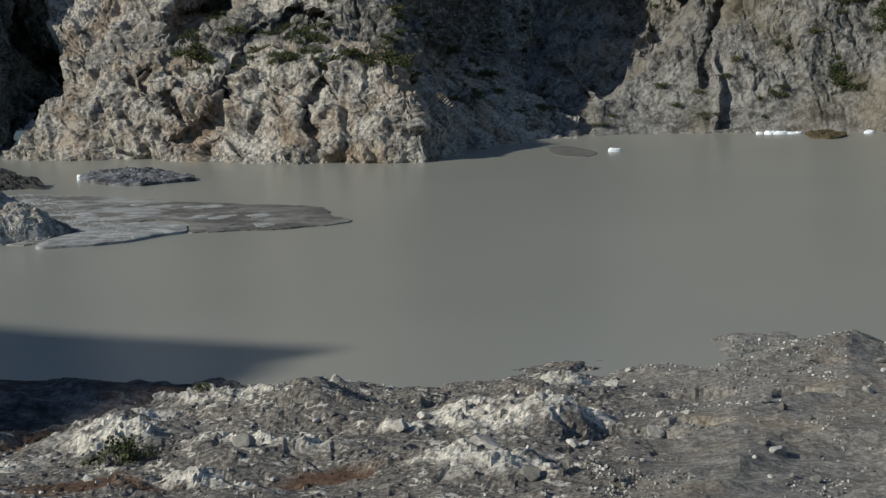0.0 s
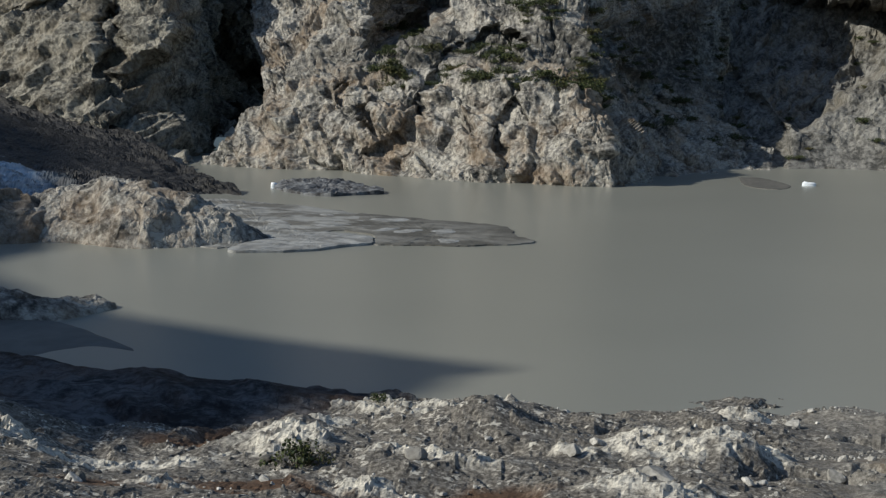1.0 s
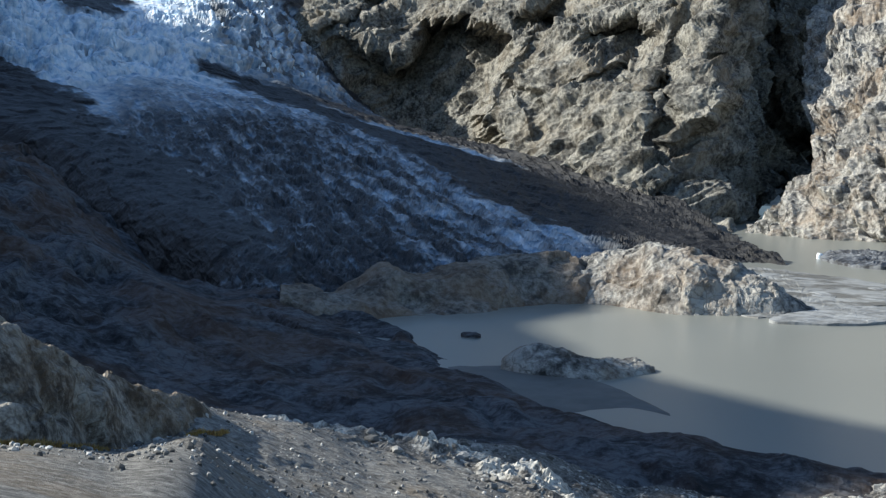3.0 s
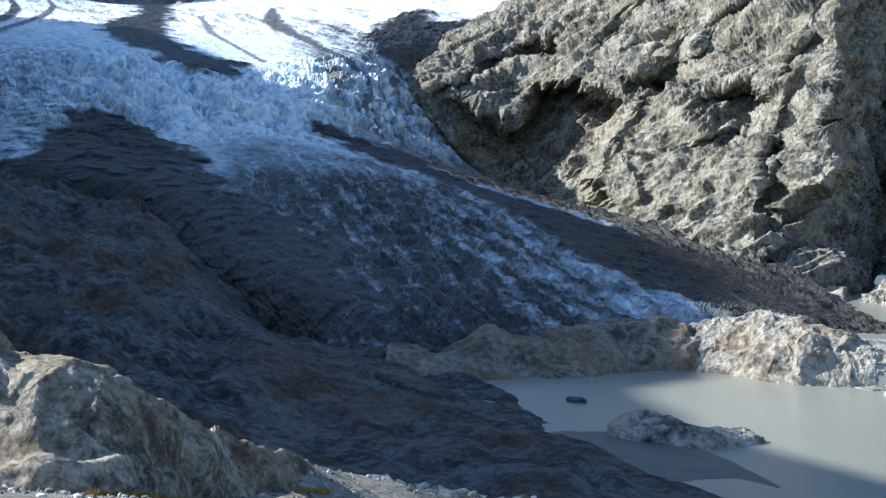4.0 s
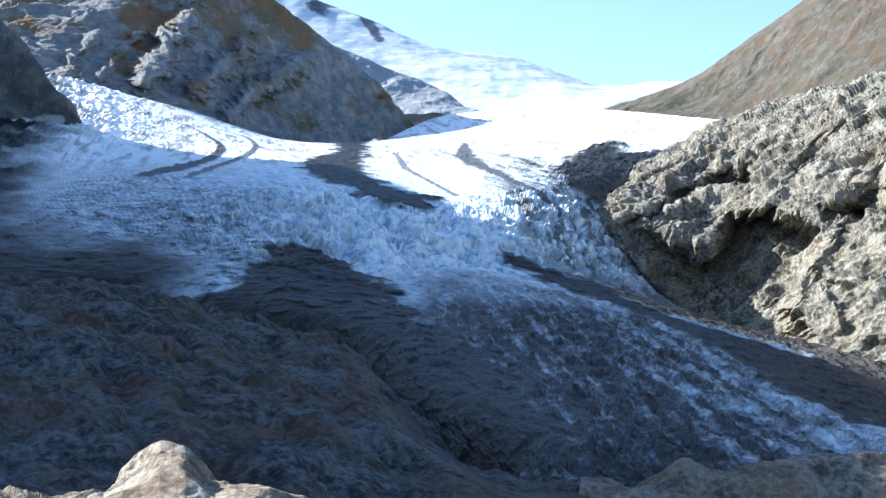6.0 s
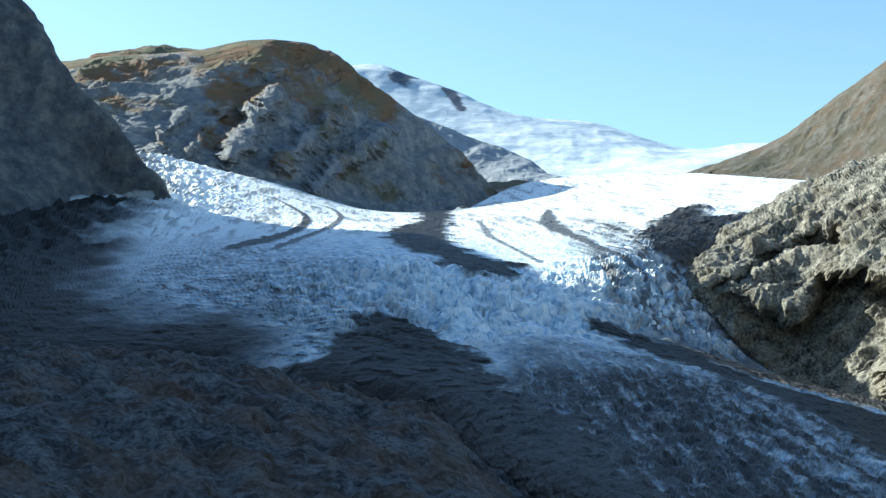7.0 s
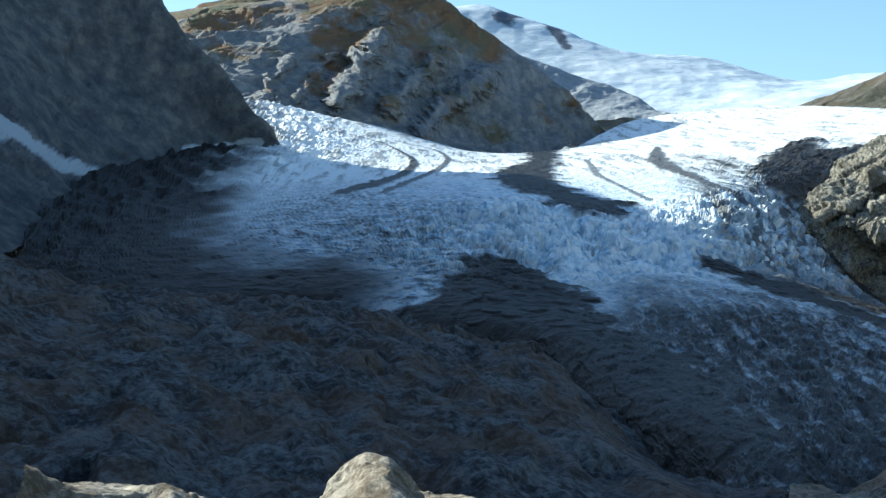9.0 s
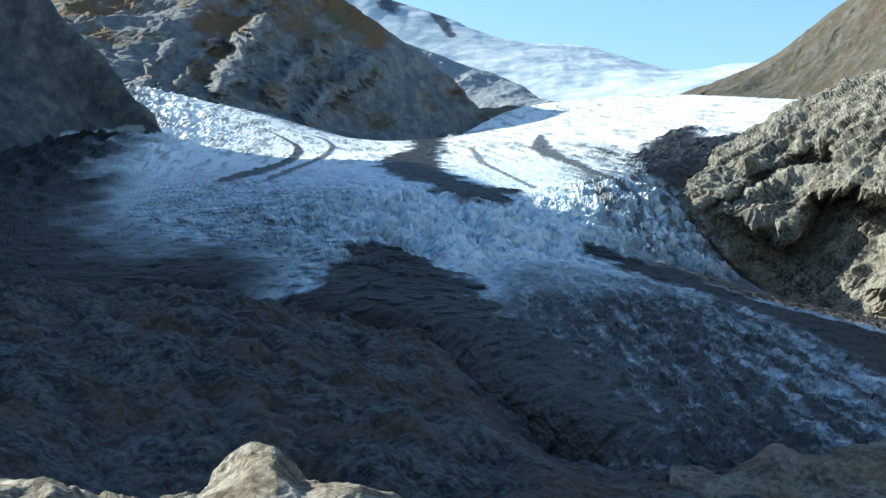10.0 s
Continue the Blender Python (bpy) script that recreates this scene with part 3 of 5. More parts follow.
SHOULDER_D = [(-1251, -65.8, 239), (-1174, -82.8, 183), (-1148, -97.3, 171), (-1076, -120, 147), (-994, -141, 123), (-945, -153, 111), (-952, -162, 108), (-958, -175, 100), (-943, -211, 87.5), (-941, -241, 80.4), (-940, -278, 72.4), (-930, -371, 38.4), (-911, -503, 20.0)]
SHOULDER = [SHOULDER_A, SHOULDER_B, SHOULDER_C, SHOULDER_D]
WHALEBACK_A = [(-168, 354, -2.0), (-153, 354, -2.0), (-133, 347, -2.0), (-123, 350, -2.0), (-112, 357, -2.0), (-104, 363, -2.0), (-99.1, 370, -2.0)]
WHALEBACK_B = [(-169, 360, 3.9), (-155, 361, 7.3), (-136, 355, 10.7), (-125, 358, 9.5), (-114, 362, 7.4), (-106, 367, 3.8), (-100.0, 372, -0.7)]
WHALEBACK_C = [(-172, 370, 9.3), (-158, 373, 13.9), (-145, 371, 15.5), (-131, 370, 13.5), (-119, 371, 11.1), (-109, 371, 5.9), (-101, 374, -0.3)]
WHALEBACK_D = [(-180, 385, 6.8), (-167, 394, 10.3), (-155, 396, 12.1), (-139, 391, 10.0), (-124, 382, 7.7), (-112, 378, 3.0), (-101, 376, -1.2)]
WHALEBACK_E = [(-194, 417, -2.0), (-181, 425, -2.0), (-166, 424, -2.0), (-151, 419, -2.0), (-133, 404, -2.0), (-116, 388, -2.0), (-102, 379, -2.0)]
WHALEBACK = [WHALEBACK_A, WHALEBACK_B, WHALEBACK_C, WHALEBACK_D, WHALEBACK_E]
TERMINUS_ROCK_A = [(-198, 258, -8.0), (-192, 274, -8.0), (-184, 283, -8.0), (-181, 295, -8.0), (-177, 307, -8.0), (-174, 327, -8.0), (-167, 342, -8.0), (-159, 352, -8.0)]
TERMINUS_ROCK_B = [(-214, 277, 3.9), (-205, 291, 3.8), (-200, 306, 6.4), (-192, 312, 5.1), (-187, 325, 6.6), (-183, 344, 7.6), (-174, 358, 9.6), (-165, 366, 8.5)]
TERMINUS_ROCK_C = [(-223, 290, 5.7), (-216, 306, 4.7), (-210, 321, 9.6), (-202, 328, 8.2), (-197, 342, 9.2), (-192, 362, 12.0), (-182, 373, 13.0), (-171, 378, 10.0)]
TERMINUS_ROCK_D = [(-238, 309, -2.0), (-231, 327, -2.0), (-226, 345, 0.0), (-219, 356, 0.0), (-212, 368, 0.0), (-207, 388, 2.0), (-197, 404, 0.0), (-185, 410, -2.0)]
TERMINUS_ROCK = [TERMINUS_ROCK_A, TERMINUS_ROCK_B, TERMINUS_ROCK_C, TERMINUS_ROCK_D]
ISLET_A = [(-132, 245, -1.0), (-122, 242, -1.0), (-113, 243, -1.0), (-108, 247, -1.0), (-105, 255, -1.0), (-103, 261, -1.0)]
ISLET_B = [(-132, 247, 1.2), (-124, 245, 3.6), (-115, 247, 3.0), (-110, 251, 2.6), (-106, 258, 2.0), (-104, 262, 0.5)]
ISLET_C = [(-134, 251, 1.4), (-127, 251, 4.8), (-118, 253, 3.4), (-113, 257, 3.4), (-109, 262, 2.4), (-105, 264, 0.4)]
ISLET_D = [(-137, 256, -1.0), (-132, 261, -1.0), (-123, 264, -1.0), (-117, 266, -1.0), (-111, 268, -1.0), (-106, 266, -1.0)]
ISLET = [ISLET_A, ISLET_B, ISLET_C, ISLET_D]
MUD_SPIT_A = [(-128, 217, -0.4), (-110, 207, -0.4), (-98.9, 207, -0.4), (-96.4, 217, -0.4), (-91.8, 222, -0.4), (-84.5, 221, -0.3)]
MUD_SPIT_B = [(-133, 226, 0.6), (-117, 221, 0.5), (-106, 222, 0.5), (-101, 227, 0.5), (-94.5, 228, 0.4), (-85.6, 223, 0.2)]
MUD_SPIT_C = [(-140, 238, 0.5), (-129, 242, 0.6), (-116, 242, 0.6), (-107, 241, 0.5), (-98.4, 235, 0.3), (-87.2, 225, 0.1)]
MUD_SPIT_D = [(-147, 250, -0.4), (-136, 256, -0.4), (-121, 253, -0.4), (-111, 248, -0.4), (-101, 240, -0.4), (-88.3, 226, -0.3)]
MUD_SPIT = [MUD_SPIT_A, MUD_SPIT_B, MUD_SPIT_C, MUD_SPIT_D]
CENTRAL_MOUNTAIN_A = [(-2020, 735, 367), (-1853, 944, 365), (-1784, 1030, 369), (-1744, 1133, 357), (-1723, 1252, 346), (-1749, 1416, 338), (-1745, 1544, 336), (-1762, 1702, 377), (-1775, 1822, 385)]
CENTRAL_MOUNTAIN_B = [(-2208, 804, 486), (-2031, 991, 473), (-1941, 1098, 467), (-1895, 1231, 469), (-1861, 1352, 468), (-1857, 1488, 453), (-1828, 1601, 426), (-1807, 1727, 415), (-1790, 1824, 398)]
CENTRAL_MOUNTAIN_C = [(-2443, 889, 617), (-2275, 1085, 604), (-2169, 1202, 609), (-2075, 1322, 613), (-1998, 1436, 609), (-1944, 1540, 577), (-1892, 1634, 518), (-1842, 1748, 452), (-1805, 1832, 408)]
CENTRAL_MOUNTAIN_D = [(-2584, 941, 685), (-2455, 1171, 683), (-2344, 1299, 698), (-2234, 1407, 708), (-2159, 1484, 728), (-2071, 1572, 718), (-1994, 1638, 650), (-1896, 1750, 533), (-1815, 1840, 415)]
CENTRAL_MOUNTAIN_E = [(-2913, 1060, 653), (-2708, 1292, 715), (-2536, 1406, 720), (-2417, 1510, 708), (-2346, 1583, 703), (-2251, 1666, 671), (-2167, 1742, 590), (-2082, 1842, 470), (-1950, 1930, 416)]
CENTRAL_MOUNTAIN = [CENTRAL_MOUNTAIN_A, CENTRAL_MOUNTAIN_B, CENTRAL_MOUNTAIN_C, CENTRAL_MOUNTAIN_D, CENTRAL_MOUNTAIN_E]
BACK_RIDGE_A = [(-2758, 896, 561), (-2649, 1180, 587), (-2566, 1307, 610), (-2477, 1430, 658), (-2399, 1558, 658), (-2314, 1681, 658)]
BACK_RIDGE_B = [(-2948, 958, 709), (-2832, 1261, 732), (-2734, 1375, 751), (-2615, 1510, 775), (-2533, 1645, 747), (-2443, 1775, 720)]
BACK_RIDGE_C = [(-3091, 1004, 759), (-2969, 1322, 776), (-2856, 1443, 801), (-2755, 1527, 827), (-2700, 1622, 844), (-2611, 1761, 812)]
BACK_RIDGE_D = [(-3329, 1082, 730), (-3197, 1424, 730), (-3074, 1566, 783), (-2944, 1700, 804), (-2851, 1852, 773), (-2751, 1998, 773)]
BACK_RIDGE = [BACK_RIDGE_A, BACK_RIDGE_B, BACK_RIDGE_C, BACK_RIDGE_D]
SNOW_MOUNTAIN_A = [(-2902, 1957, 480), (-2720, 2203, 480), (-2523, 2353, 474), (-2319, 2487, 467), (-2121, 2528, 455), (-1956, 2596, 461), (-1817, 2694, 461), (-1576, 2843, 449)]
SNOW_MOUNTAIN_B = [(-3275, 2209, 782), (-3070, 2486, 789), (-2875, 2635, 752), (-2626, 2816, 729), (-2443, 2911, 700), (-2227, 2955, 669), (-2069, 3067, 669), (-1794, 3236, 656)]
SNOW_MOUNTAIN_C = [(-3441, 2321, 962), (-3234, 2600, 978), (-3062, 2757, 933), (-2795, 2945, 854), (-2584, 3079, 795), (-2395, 3179, 737), (-2226, 3300, 737), (-1930, 3481, 723)]
SNOW_MOUNTAIN_D = [(-3565, 2405, 1059), (-3323, 2729, 1094), (-3215, 2825, 1050), (-2958, 3010, 924), (-2744, 3179, 882), (-2498, 3314, 778), (-2309, 3449, 785), (-2012, 3630, 782)]
SNOW_MOUNTAIN_E = [(-3731, 2516, 1007), (-3477, 2856, 1048), (-3370, 2982, 1007), (-3091, 3201, 915), (-2890, 3384, 875), (-2648, 3514, 763), (-2460, 3648, 771), (-2133, 3848, 747)]
SNOW_MOUNTAIN = [SNOW_MOUNTAIN_A, SNOW_MOUNTAIN_B, SNOW_MOUNTAIN_C, SNOW_MOUNTAIN_D, SNOW_MOUNTAIN_E]
GREY_RIDGE_A = [(-2600, 2032, 549), (-2452, 2208, 549), (-2359, 2278, 546), (-2258, 2338, 547), (-2155, 2393, 540), (-2060, 2440, 530)]
GREY_RIDGE_B = [(-2719, 2124, 739), (-2572, 2300, 714), (-2467, 2383, 667), (-2362, 2446, 631), (-2217, 2445, 567), (-2075, 2450, 531)]
GREY_RIDGE_C = [(-2797, 2186, 792), (-2646, 2366, 766), (-2539, 2452, 711), (-2423, 2526, 658), (-2246, 2486, 575), (-2085, 2460, 531)]
GREY_RIDGE_D = [(-2994, 2340, 720), (-2824, 2543, 720), (-2733, 2640, 686), (-2561, 2671, 623), (-2409, 2675, 569), (-2250, 2640, 525)]
GREY_RIDGE = [GREY_RIDGE_A, GREY_RIDGE_B, GREY_RIDGE_C, GREY_RIDGE_D]
RIGHT_HILL_A = [(-1601, 2049, 425), (-1505, 2071, 419), (-1362, 2097, 401), (-1200, 2078, 366), (-964, 1977, 320), (-684, 1879, 260), (-395, 1858, 250)]
RIGHT_HILL_B = [(-1647, 2139, 458), (-1568, 2174, 474), (-1438, 2214, 482), (-1280, 2217, 501), (-1052, 2157, 495), (-770, 2114, 467), (-457, 2152, 478)]
RIGHT_HILL_C = [(-1693, 2230, 481), (-1610, 2266, 508), (-1503, 2315, 547), (-1368, 2351, 633), (-1162, 2382, 735), (-889, 2443, 771), (-530, 2494, 757)]
RIGHT_HILL_D = [(-1797, 2402, 482), (-1749, 2498, 506), (-1666, 2615, 541), (-1575, 2728, 634), (-1359, 2786, 766), (-1060, 2913, 823), (-624, 2934, 798)]
RIGHT_HILL = [RIGHT_HILL_A, RIGHT_HILL_B, RIGHT_HILL_C, RIGHT_HILL_D]


def band(p, line):
    """How near points lie to a line of (x, y, half width): 1 on it, 0 past its edge."""
    out = np.zeros(len(p))
    wob = 0.5 * fbm(p, 28, 4) + 0.25 * fbm(p, 7, 3)
    for (x0, y0, w0), (x1, y1, w1) in zip(line[:-1], line[1:]):
        dx, dy = x1 - x0, y1 - y0
        s = np.clip(((p[:, 0] - x0) * dx + (p[:, 1] - y0) * dy) / (dx * dx + dy * dy), 0, 1)
        d = np.hypot(p[:, 0] - x0 - s * dx, p[:, 1] - y0 - s * dy) / (w0 + s * (w1 - w0))
        out = np.maximum(out, 1 - smooth(0.75, 1.15, d + wob * 0.7))
    return out


def drift(p, line):
    """Patches of snow strung along (x, y, z, reach) places."""
    out = np.zeros(len(p))
    wob = 0.5 * fbm(p, 25, 4)
    for a, c in zip(line[:-1], line[1:]):
        a0, way = np.array(a[:3], float), np.array(c[:3], float) - np.array(a[:3], float)
        s = np.clip((p - a0) @ way / (way @ way), 0, 1)
        d = np.linalg.norm(p - a0 - s[:, None] * way, axis=1) / (a[3] + s * (c[3] - a[3]))
        out = np.maximum(out, 1 - smooth(0.8, 1.1, d + wob))
    return out


SNOW_ONE = [(-1111, 390, 228, 24), (-1133, 441, 213, 19), (-1195, 535, 201, 7)]
SNOW_TWO = [(-1280, 667, 242, 7), (-1299, 722, 251, 9), (-1284, 756, 259, 5)]
OUTCROP = [(-3189, 2768, 40), (-3224, 2933, 34), (-2957, 2820, 16)]
OUTCROP_TWO = [(-2841, 3087, 7), (-2796, 3139, 7)]


def creases(p, size, width=0.1):
    """1 along the joints between blocks, 0 on them."""
    d1, d2, tone = cells(p, size)
    return 1 - smooth(0.0, width, d2 - d1)


def crag(size, rough=0.5, lean=(0.6, 0.2, 1.0), stretch=3.0, cleft=0.3, fade=None, big=1.0):
    """Fractured bedrock: long ribs, slabs tilted each its own way, open joints and fine breakage."""
    def relief(p, u, v):
        w = p + 0.35 * size * np.stack([fbm(p + 31, size * 2, 4), fbm(p + 57, size * 2, 4), fbm(p + 83, size * 2, 4)], 1)
        q, half = skew(w, lean, stretch), skew(w, lean, 1.7)
        m = 0.3 + 0.7 * smooth(-0.3, 0.4, fbm(p + 11, size * 4, 3))
        h = big * (0.8 * ridged(q, size * 6.0, 3, 0.5) + 0.4 * ridged(q + 40, size * 2.4, 3, 0.55))
        h += 1.0 * facets(half + 150, size * 2.8, 30) + 0.36 * m * facets(skew(w, lean, 1.3) + 50, size * 1.1, 30) + 0.13 * m * facets(w + 90, size * 0.5, 40)
        h += 0.11 * m * fbm(w + 13, size * 0.7, 4, 0.62)
        h -= cleft * (0.6 * creases(q + 200, size * 3.4, 0.09) * smooth(-0.2, 0.3, fbm(p + 71, size * 6, 2)) + 0.13 * m * creases(half + 260, size * 1.2, 0.12))
        h -= h.mean()
        h *= size * rough
        return h * fade(p, u, v) if fade else h
    return relief


landform("rock_wall", RIGHT_WALL, 560, 310, crag(9, 0.74, (0.72, -0.1, 0.55), 3.6, 0.7, big=1.6, fade=lambda p, u, v: 1 - 0.4 * smooth(0.66, 0.82, v)), mat_wall, label="craggy grey granite valley wall above the ice", category="cliff", soft=False, forms=[
    bay([(36.19, 4.14), (34.50, 3.27), (32.34, 2.81), (31.40, 4.17), (29.99, 4.65), (28.80, 4.18), (28.20, 3.70), (29.01, 2.40), (29.46, 0.73), (28.50, -0.69), (31.35, -1.2), (33.75, 0.2), (34.97, 2.60)], (35.8, 2.8), (29.0, 1.9), 105, 0.4),
    bay([(35.83, 4.21), (34.04, 5.35), (32.38, 6.30), (30.84, 6.60), (30.83, 5.95), (32.85, 5.19), (34.27, 4.56)], (33.8, 5.9), (33.0, 4.5), 45, 0.15),
    bay([(25.52, 3.59), (24.61, 4.24), (22.56, 4.55), (21.99, 4.08), (22.66, 3.30), (24.36, 3.12)], (25.4, 3.8), (22.1, 3.8), 65, 0.4),
    bay([(28.34, 4.77), (27.40, 5.12), (26.70, 4.99), (26.00, 4.64), (27.39, 4.29)], (28.3, 5.0), (26.1, 4.6), 40, 0.15),
    bay([(25.96, 1.94), (24.58, 2.41), (23.00, 3.11), (23.66, 2.18), (25.04, 1.83)], (25.9, 2.0), (23.2, 2.8), 30, 0.15),
    bay([(19.46, 2.80), (18.9, 4.2), (18.9, 9.0), (17.0, 9.0), (16.89, 2.90), (16.58, 1.16), (16.14, 0.10), (15.20, -0.60), (15.07, -1.00), (16.11, -1.95), (17.26, -3.14), (18.20, -4.4), (19.63, -4.4), (20.83, -3.6), (21.31, -2.64), (21.80, -1.45), (22.04, -0.73), (20.62, 0.22), (19.44, 0.45), (18.62, 1.39), (18.52, 2.10)], (22.0, -1.7), (15.2, -0.8), 80, 0.4),
    gully([(28.99, 0.26), (27.60, 2.41), (26.23, 4.41), (25.33, 6.38), (24.20, 7.98), (23.54, 9.33)], 0.55, 12),
    gully([(26.35, 4.76), (24.63, 5.68), (23.96, 6.82), (22.16, 8.16), (21.51, 9.27)], 0.5, 15),
    gully([(28.30, 2.17), (27.36, 1.70), (26.64, 0.05)], 0.4, 9),
    gully([(21.00, 4.94), (20.35, 6.07), (19.93, 7.19), (19.07, 8.29)], 0.5, 15),
    gully([(22.04, -0.37), (21.16, 1.03), (21.63, 2.18)], 0.4, 12),
    gully([(29.05, 5.59), (27.90, 7.10), (26.05, 8.47)], 0.5, 12),
    gully([(19.53, 6.46), (20.81, 3.73), (21.70, 1.72), (21.83, -1.32)], 0.5, 10)])
SCREE = [(15.1, -1.07), (14.7, -0.60), (12.9, 0.34), (10.4, 0.45), (8.7, 1.47), (2.0, 1.7), (-3.0, 2.5), (-3.0, -1.0), (2.5, -0.3), (6.7, 0.2), (10.4, -0.24), (12.9, -0.25)]
landform("headland", HEADLAND, 500, 310, crag(5.5, 0.95, (-0.62, 0.1, 0.65), 2.6, 1.0, big=1.0), mat_pale, lambda p, u, v: {"scree": smooth(-0.35, 0.3, inset(*bearings(p), SCREE) + 0.5 * fbm(p, 25, 4))}, label="pale granite headland dropping into the lake", category="cliff", soft=False, forms=[
    gully([(0.45, 0.52), (-1.19, -0.92), (-3.53, -2.37), (-6.11, -3.93)], 0.7, -16),
    gully([(7.32, 0.67), (8.55, -0.95), (9.32, -2.58), (11.26, -3.95)], 0.4, 9),
    gully([(4.51, -0.80), (5.51, -2.67), (5.07, -4.59)], 0.3, 7),
    bay([(12.39, -0.67), (11.71, -0.65), (11.64, -1.39), (12.22, -1.48)], (12.4, -1.0), (11.6, -1.1), 12, 0.12),
    bay([(11.55, -1.74), (10.96, -1.53), (10.67, -2.59), (11.26, -2.68)], (11.5, -2.0), (10.7, -2.1), 13, 0.12),
    bay([(9.43, -1.00), (8.96, -1.01), (9.01, -1.83), (9.40, -1.70)], (9.45, -1.3), (8.95, -1.4), 9, 0.1),
    bay([(7.48, 0.57), (5.68, 1.68), (4.30, 0.95), (5.03, 0.50)], (7.4, 0.8), (4.4, 0.9), 24, 0.15),
    bay([(10.7, 7.5), (7.9, 7.5), (7.9, 2.14), (8.5, 1.3), (10.43, 0.5), (13.0, 0.4), (12.70, 0.91), (11.0, 1.2), (10.69, 1.82)], (11.2, 2.2), (8.0, 1.9), 170, 0.35)])
landform("back_slope", BACK_SLOPE, 400, 240, crag(6, 0.75, (-0.1, 0.6, 1.0), 3.0, 0.8, big=1.1, fade=lambda p, u, v: 0.2 + 0.8 * smooth(0.12, 0.34, v + 0.08 * fbm(p, 40, 3))), mat_back, label="steep scree and rock slope behind the lake", category="slope", soft=False, forms=[
    bay([(-2.58, 1.67), (-3.73, 0.24), (-5.35, -1.45), (-6.75, -2.78), (-6.38, -4.4), (-5.33, -3.22), (-3.70, -1.40), (-2.08, 0.76)], (-3.6, -1.4), (-5.2, -1.0), 15, 0.2),
    bay([(-5.64, 2.8), (-10.62, 2.6), (-10.62, 1.41), (-9.69, -0.52), (-8.88, -0.96), (-7.70, -1.86), (-6.99, -2.43), (-6.06, -1.94), (-4.90, -0.26)], (-5.0, -0.2), (-9.9, -0.2), 75, 0.25),
    gully([(-11.90, 1.59), (-11.28, -0.20), (-11.09, -2.02)], 0.3, 9),
    gully([(-10.81, 1.17), (-11.30, -1.11), (-11.79, -3.62)], 0.35, -9)])
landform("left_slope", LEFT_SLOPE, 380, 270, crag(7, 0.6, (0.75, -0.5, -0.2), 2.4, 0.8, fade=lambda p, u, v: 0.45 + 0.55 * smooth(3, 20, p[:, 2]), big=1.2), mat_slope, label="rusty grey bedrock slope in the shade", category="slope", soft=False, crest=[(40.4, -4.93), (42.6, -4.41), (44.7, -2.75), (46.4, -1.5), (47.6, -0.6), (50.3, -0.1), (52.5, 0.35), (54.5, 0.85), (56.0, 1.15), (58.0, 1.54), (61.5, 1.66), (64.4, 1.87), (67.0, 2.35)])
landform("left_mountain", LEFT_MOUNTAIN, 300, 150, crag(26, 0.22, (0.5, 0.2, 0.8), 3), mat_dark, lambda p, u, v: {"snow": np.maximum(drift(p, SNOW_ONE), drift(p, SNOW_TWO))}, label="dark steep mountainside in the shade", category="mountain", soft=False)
# Out of view; its ridge is placed to cast the shadow on the lake.
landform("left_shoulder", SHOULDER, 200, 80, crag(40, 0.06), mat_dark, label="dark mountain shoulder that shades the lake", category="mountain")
landform("central_mountain", CENTRAL_MOUNTAIN, 380, 200, crag(24, 0.38, (0.55, 0.5, 0.8), 4.5, 0.2, big=2.0, fade=lambda p, u, v: (1 - 0.75 * smooth(0.6, 0.75, v)) * (0.35 + 0.65 * smooth(-0.25, 0.3, fbm(p + 3, 160, 3)))), mat_mountain, label="rocky mountain with rust and green tundra", category="mountain", soft=False, forms=[
    bay([(60.5, 8.0), (60.5, 10.6), (57.5, 12.0), (54.5, 13.3), (53.0, 15.5), (44.0, 15.5), (44.0, 6.5), (53.0, 6.5)], (60.5, 10.5), (46.0, 10.0), 130, 0.9),
    gully([(54.30, 12.46), (55.25, 11.26), (56.20, 9.82)], 0.9, -80),
    gully([(51.86, 11.31), (53.07, 10.46), (54.03, 9.50)], 0.8, -70),
    gully([(49.92, 10.61), (51.37, 9.65), (52.58, 8.44)], 0.8, -70),
    gully([(58.13, 11.42), (58.94, 10.69), (59.40, 9.69)], 0.4, -25),
    gully([(56.46, 11.70), (57.40, 10.50), (58.10, 9.54)], 0.4, -25)])
landform("back_ridge", BACK_RIDGE, 160, 80, crag(50, 0.15), mat_mountain, label="tundra ridge with small snow patches", category="mountain", soft=False)
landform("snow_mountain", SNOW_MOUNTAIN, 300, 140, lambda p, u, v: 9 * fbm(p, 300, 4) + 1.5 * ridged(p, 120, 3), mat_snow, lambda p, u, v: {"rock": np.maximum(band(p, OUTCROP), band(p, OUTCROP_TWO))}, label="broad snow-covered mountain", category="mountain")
landform("grey_ridge", GREY_RIDGE, 140, 70, crag(40, 0.2), mat_grey, label="hazy grey rock ridge below the snowfields", category="mountain", soft=False)
mat_hill, nt, b = nodes_of("brown_hillside")
pos = world_pos(nt)
fine = noise_node(nt, pos, 26, 9, 0.72)
turf = ramp(nt, noise_node(nt, pos, 190, 7, 0.68), [(0.38, (0.062, 0.064, 0.04)), (0.48, (0.088, 0.074, 0.05)), (0.56, (0.105, 0.072, 0.046)), (0.66, (0.07, 0.072, 0.045))])
stone = ramp(nt, fine, [(0.4, (0.05, 0.05, 0.048)), (0.6, (0.13, 0.126, 0.115))])
nt.links.new(blend(nt, ramp(nt, fine, [(0.44, grey(0.1)), (0.58, grey(0.75))]), turf, stone), b.inputs["Base Color"])
bump(nt, b, fine, 6)
